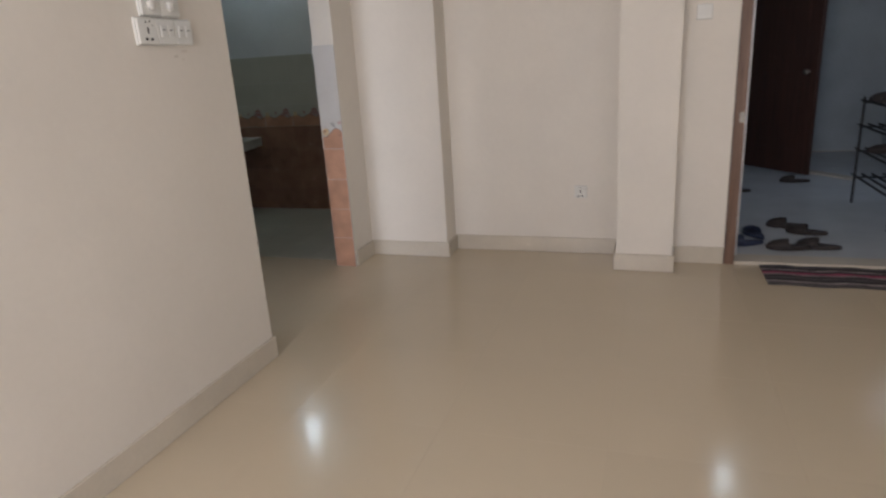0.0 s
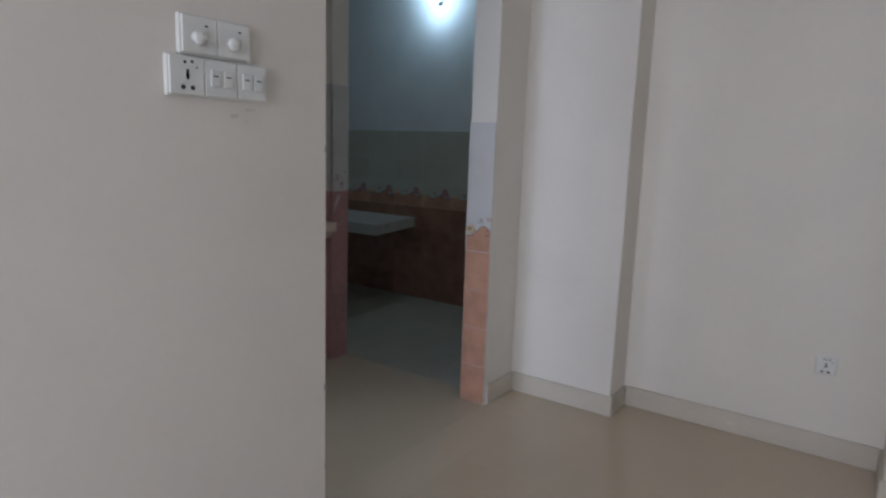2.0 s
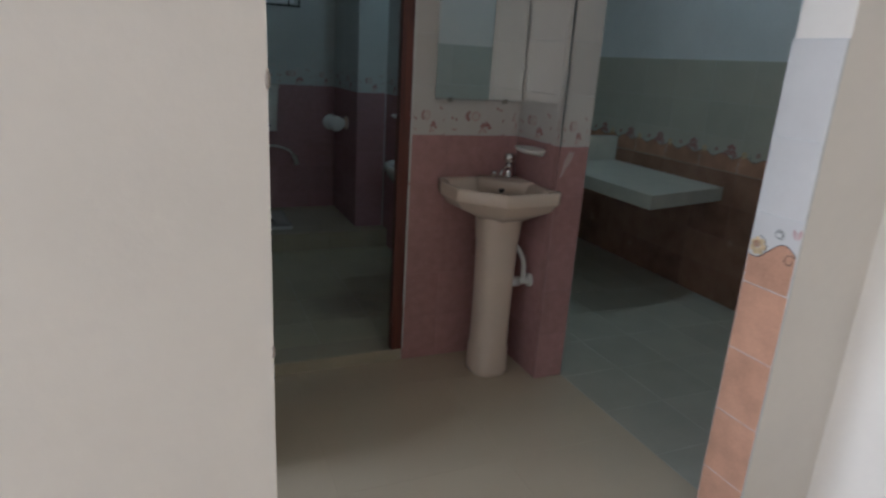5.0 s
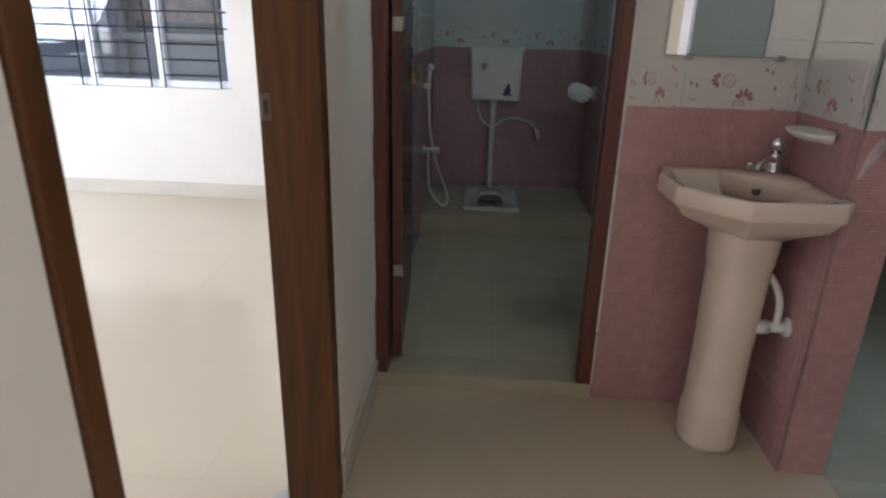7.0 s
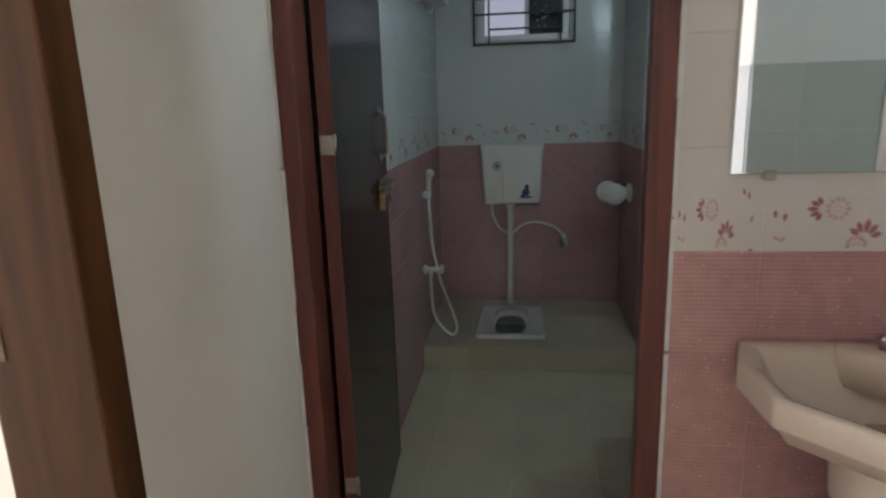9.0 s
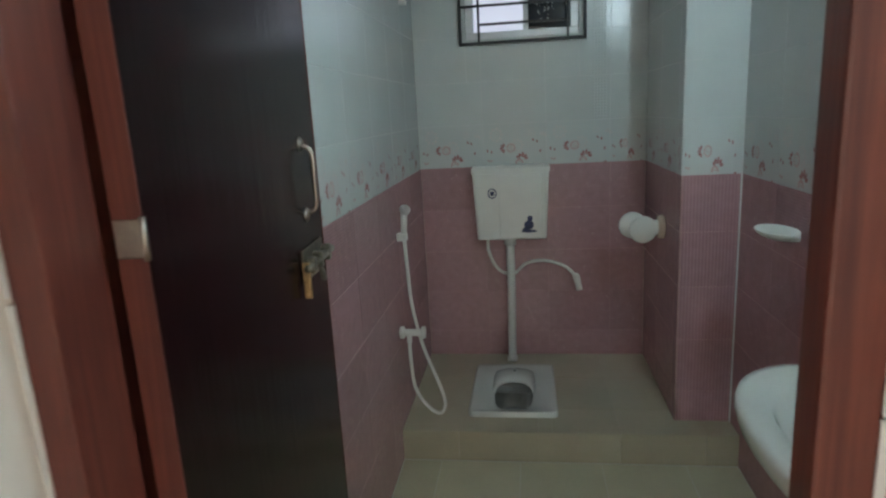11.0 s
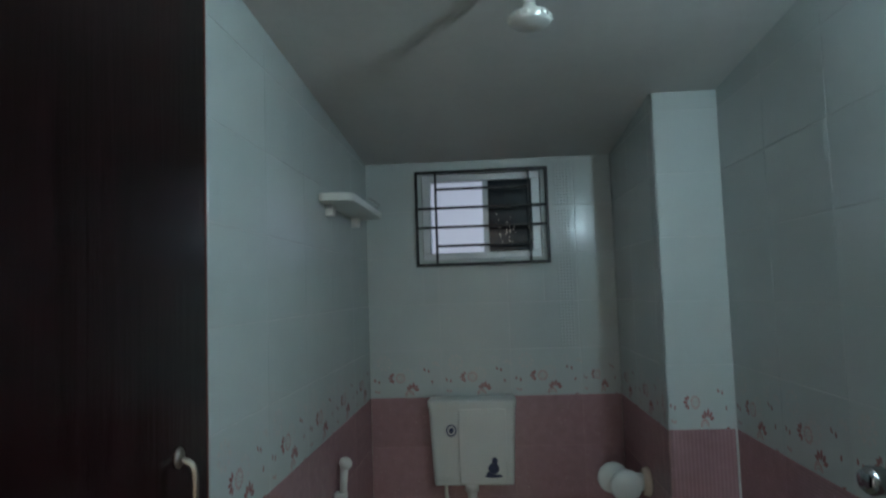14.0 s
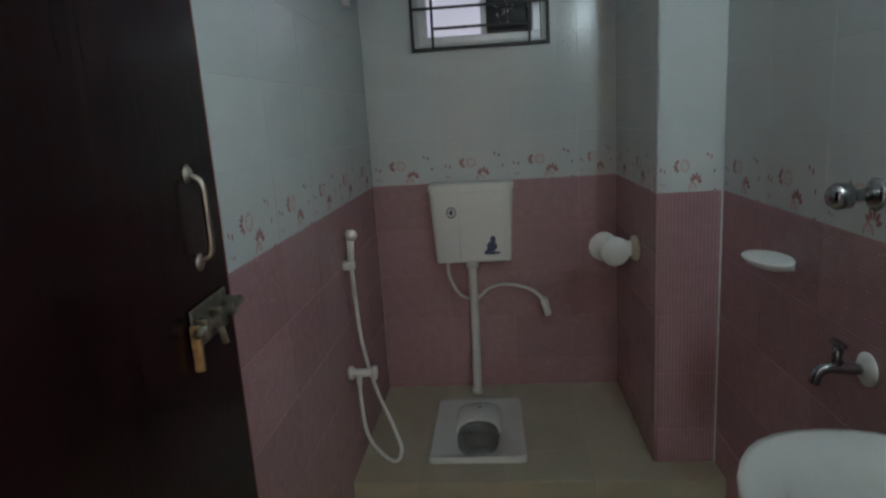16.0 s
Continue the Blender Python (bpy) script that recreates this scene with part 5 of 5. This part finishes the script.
def jamb_print_meshes():
    """One wide wave, a rose and two scrolls on the narrow border tile of the wall end."""
    out = []

    def edge(u):
        return 0.104 - 0.027 * math.cos((u - 0.02) * math.pi / 0.085)

    def line(bm, pts, w):
        for (p, q), (r, s) in zip(pts, pts[1:]):
            n = Vector((q - s, r - p)).normalized() * w
            bm.faces.new([bm.verts.new((x, -0.0092, z)) for x, z in ((p - n.x, q - n.y), (r - n.x, s - n.y), (r + n.x, s + n.y), (p + n.x, q + n.y))])

    us = [0.002 + 0.141 * k / 24 for k in range(25)]
    wave, scroll, rose, heart, leaf = [bmesh.new() for _ in range(5)]
    low, top = [wave.verts.new((u, -0.0083, 0.002)) for u in us], [wave.verts.new((u, -0.0083, edge(u))) for u in us]
    for k in range(24):
        wave.faces.new((low[k], low[k + 1], top[k + 1], top[k]))
    line(scroll, [(u, edge(u)) for u in us], 0.0012)
    for cu, cv, r, turns, a0 in ((0.083, 0.154, 0.015, 1.6, -1.2), (0.126, 0.094, 0.017, 1.0, 0.6), (0.024, 0.108, 0.030, 0.42, -1.2)):
        line(scroll, [(cu + r * (1 - 0.55 * k / 18 * (turns > 0.5)) * math.cos(a0 + turns * 6.283 * k / 18), cv + r * (1 - 0.55 * k / 18 * (turns > 0.5)) * math.sin(a0 + turns * 6.283 * k / 18)) for k in range(19)], 0.0010)
    petal_flower(rose, 0.026, 0.108, 0.026, 7, 0, 2 * math.pi, 0.6, -0.0088)
    petal_flower(heart, 0.022, 0.113, 0.011, 5, 0.4, 2 * math.pi, 0.7, -0.0090)
    fan(leaf, 0.138, 0.140, 0.045, 1.75, 2, -0.0088)
    for name, bm, m in (("brown_wave", wave, BROWN), ("scroll_line", scroll, SLOT), ("yellow_rose", rose, YELLOW), ("rose_heart", heart, BROWN), ("lilac_leaf", leaf, ROSE)):
        me = bpy.data.meshes.new(name)
        bm.to_mesh(me)
        bm.free()
        me.materials.append(m)
        out.append((name, me))
    return out


BORDER, KBORDER, JBORDER = flower_meshes(), kitchen_print_meshes(), jamb_print_meshes()


def tiled(parent, x, y, facing, us, rows, hole=None):
    """Tiles on the wall's face through (x, y): us are the joints along it, rows (z0, z1, material, border)."""
    dx, dy, _, turn = FACE[facing]
    low = [r[1] for r in rows if r[2] in (PINK, PINKV, CPINK, KBROWN)]
    split = low[-1] if low else rows[0][0]
    for z0, z1, m in ((rows[0][0], split, KGROUT if rows[0][2] is KBROWN else PINKGROUT), (split, rows[-1][1], WGROUT)):
        for a, b, c, d in minus((us[0], z0, us[-1], z1), hole or (9, 9, 9, 9)) if z1 > z0 else ():
            place_piece("grout", bed_mesh(c - a, d - b, m), parent, x + dx * a, y + dy * a, b, turn)
    for u0, u1 in zip(us, us[1:]):
        for z0, z1, m, border in rows:
            for a, b, c, d in minus((u0, z0, u1, z1), hole or (9, 9, 9, 9)):
                ob = place_piece("tile", tile_mesh(c - a, d - b, m), parent, x + dx * a, y + dy * a, b, turn)
                if border:
                    full = c - a > 0.29 or border is JBORDER
                    for name, me in border:
                        if full or name in ("rose_flower", "red_flower", "brown_wave", "yellow_rose", "scroll_line"):
                            fl = new(name, me)
                            fl.parent = ob
                            if not full:
                                fl.matrix_basis = Matrix.Diagonal(((c - a) / 0.305, 1, 1, 1))


def rows(edges, m, border=None):
    return [(a, b, m, border) for a, b in zip(edges, edges[1:])]


def steps(a, b, w, first=0.0):
    """Joints from a to b every w, the first one at a + first."""
    out, u = [a], a + (first or w)
    while u < b - 0.012:
        out.append(u)
        u += w
    return out + [b]


def piece(name):
    return bpy.data.objects[name]


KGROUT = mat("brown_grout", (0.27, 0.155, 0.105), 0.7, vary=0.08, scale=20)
# Darker copies of the wall end's tiles; the kitchen's dimness is put into them.
KBROWN = mat("dimmed_terracotta_tile", (0.32, 0.175, 0.115), 0.25, vary=0.22, scale=9, pieces=True)
KWTILE = mat("dimmed_grey_white_kitchen_tile", (0.52, 0.51, 0.43), 0.2, vary=0.05, scale=5, pieces=True)
BATH = rows([BZF, 0.28, 0.485, 0.69, 0.895, 1.10], PINK) + [(1.10, 1.295, WTILE, BORDER)] + rows([1.295, 1.49, 1.69, 1.89, 2.09, 2.28], WTILE)
BATHV = rows([BZF, 0.28, 0.485, 0.69, 0.895, 1.10], PINKV) + BATH[5:]
tiled(piece("wall_bathroom_north"), 0, BYB + 0.008, "-y", [0, 0.305, 0.598, 0.888, BXN], BATH, (0.24, 1.675, 0.75, 2.05))


def embossed(parent, x0, x1, z0, z1, y, pitch=0.013):
    """Raised glazed dots in rows on a wall facing -y."""
    verts, faces = [], []
    for i in range(int((x1 - x0) / pitch)):
        for j in range(int((z1 - z0) / pitch)):
            cx, cz, k = x0 + (i + 0.5) * pitch, z0 + (j + 0.5) * pitch, len(verts)
            ring = [(q * math.pi / 3) for q in range(6)]
            verts += [(cx + 0.0056 * math.cos(q), y, cz + 0.0056 * math.sin(q)) for q in ring]
            verts += [(cx + 0.0032 * math.cos(q), y - 0.0015, cz + 0.0032 * math.sin(q)) for q in ring] + [(cx, y - 0.0019, cz)]
            for q in range(6):
                r = (q + 1) % 6
                faces += [(k + q, k + r, k + 6 + r, k + 6 + q), (k + 6 + q, k + 6 + r, k + 12)]
    me = bpy.data.meshes.new("embossed_dots")
    me.from_pydata(verts, [], faces)
    me.materials.append(WDOT)
    for p in me.polygons:
        p.use_smooth = True
    ob = new("embossed_dots", me)
    ob.parent = parent
    ob["kind"] = "stuff"
    return ob


for z0, z1 in ((1.30, 1.485), (1.495, 1.685), (1.695, 1.885), (1.895, 2.085)):
    embossed(piece("wall_bathroom_north"), 0.806, 0.884, z0, z1, BYB)
tiled(piece("wall_bedroom_east"), -0.008, BW1, "+x", steps(0, BYB - BW1, 0.305, 0.165), BATH)
tiled(piece("wall_bathroom_column"), BXN, BYC + 0.008, "-y", [0, BXR - BXN], BATHV)
tiled(piece("wall_bathroom_column"), BXN + 0.008, BYB, "-x", steps(0, BYB - BYC, 0.305), BATH)
tiled(piece("wall_bathroom_east"), BXR + 0.008, BYC, "-x", steps(0, BYC - BW1, 0.305), BATH)
CORR = rows([0, 0.21, 0.415, 0.62, 0.83, 1.035], CPINK) + [(1.035, 1.235, CWTILE, BORDER)] + rows([1.235, 1.44, 1.65], CWTILE)
tiled(piece("wall_bathroom_south"), 0.792, BW0, "-y", [0, 0.165, 0.47, SX0 - 0.792], CORR)
tiled(piece("wall_bathroom_east"), SX0 + 0.008, BW0 - 0.008, "-x", [0, 0.305, BW0 - 0.008 - SY], CORR)
tiled(piece("wall_bathroom_east"), SX0, SY + 0.008, "-y", [0, SX1 - SX0], CORR)
KIT = rows([0, 0.2, 0.4, 0.6, 0.8], BROWN) + [(0.8, 1.0, JTILE, KBORDER)] + rows([1.0, 1.2, 1.44], JTILE)
tiled(piece("wall_kitchen_south"), JX + 0.008, JY1, "-x", [0, JY1 - JY0], [(a, b, m, q and JBORDER) for a, b, m, q in KIT])
# Same rows as the wall end, swapped to the dimmed copies.
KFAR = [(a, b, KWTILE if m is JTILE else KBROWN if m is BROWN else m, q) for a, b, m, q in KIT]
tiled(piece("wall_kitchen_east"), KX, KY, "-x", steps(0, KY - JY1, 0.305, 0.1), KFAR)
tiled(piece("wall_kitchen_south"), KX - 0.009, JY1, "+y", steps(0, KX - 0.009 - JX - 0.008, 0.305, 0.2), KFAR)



def lay(parent, x0, x1, y0, y1, z, w, material, ox=0.0, oy=0.0, hole=None):
    """Floor tiles with their tops at z."""
    xs, ys = steps(x0, x1, w, ox), steps(y0, y1, w, oy)
    for a, b in zip(xs, xs[1:]):
        for c, d in zip(ys, ys[1:]):
            for e, f_, g, h in minus((a, c, b, d), hole or (99, 99, 99, 99)):
                place_piece("floor_tile", tile_mesh(g - e, h - f_, material), parent, e, f_, z - 0.008, 0, -90)


fl = piece("floor_living")
lay(fl, -4.3, RX + 0.02, -5.6, LY, 0, 0.6, FLOOR, 0.3, 0.35)
lay(fl, LX, JX, LY, JY0, 0, 0.6, FLOOR, 0.3, 0.2)
lay(fl, LX, SX1, JY0, BW0, 0, 0.6, FLOOR, 0.3, 0.6)
lay(fl, JX, RX, LY, JY0, 0, 0.6, FLOOR, 0.3, 0.2)
lay(fl, -4.3, LX, LT, 2.1, 0, 0.6, FLOOR, 0.3, 0.35)
lay(piece("floor_kitchen"), SX1, KX, JY1, KY, 0, 0.305, KFLOOR)
lay(piece("floor_bathroom"), 0, BXR, BW1 + 0.005, 1.416, BZF, 0.305, BFLOOR, 0.15, 0.0)
pl = piece("floor_bathroom_platform")
lay(pl, 0, BXR, 1.416, BYB, BZP, 0.305, PLAT, 0.22, 0.2, (QX - 0.15, 1.555, QX + 0.15, 2.0))
for a, b in zip(steps(0, BXR, 0.305, 0.22), steps(0, BXR, 0.305, 0.22)[1:]):
    place_piece("step_tile", tile_mesh(b - a, BZP - BZF, PLAT), pl, a, 1.424, BZF, 0)
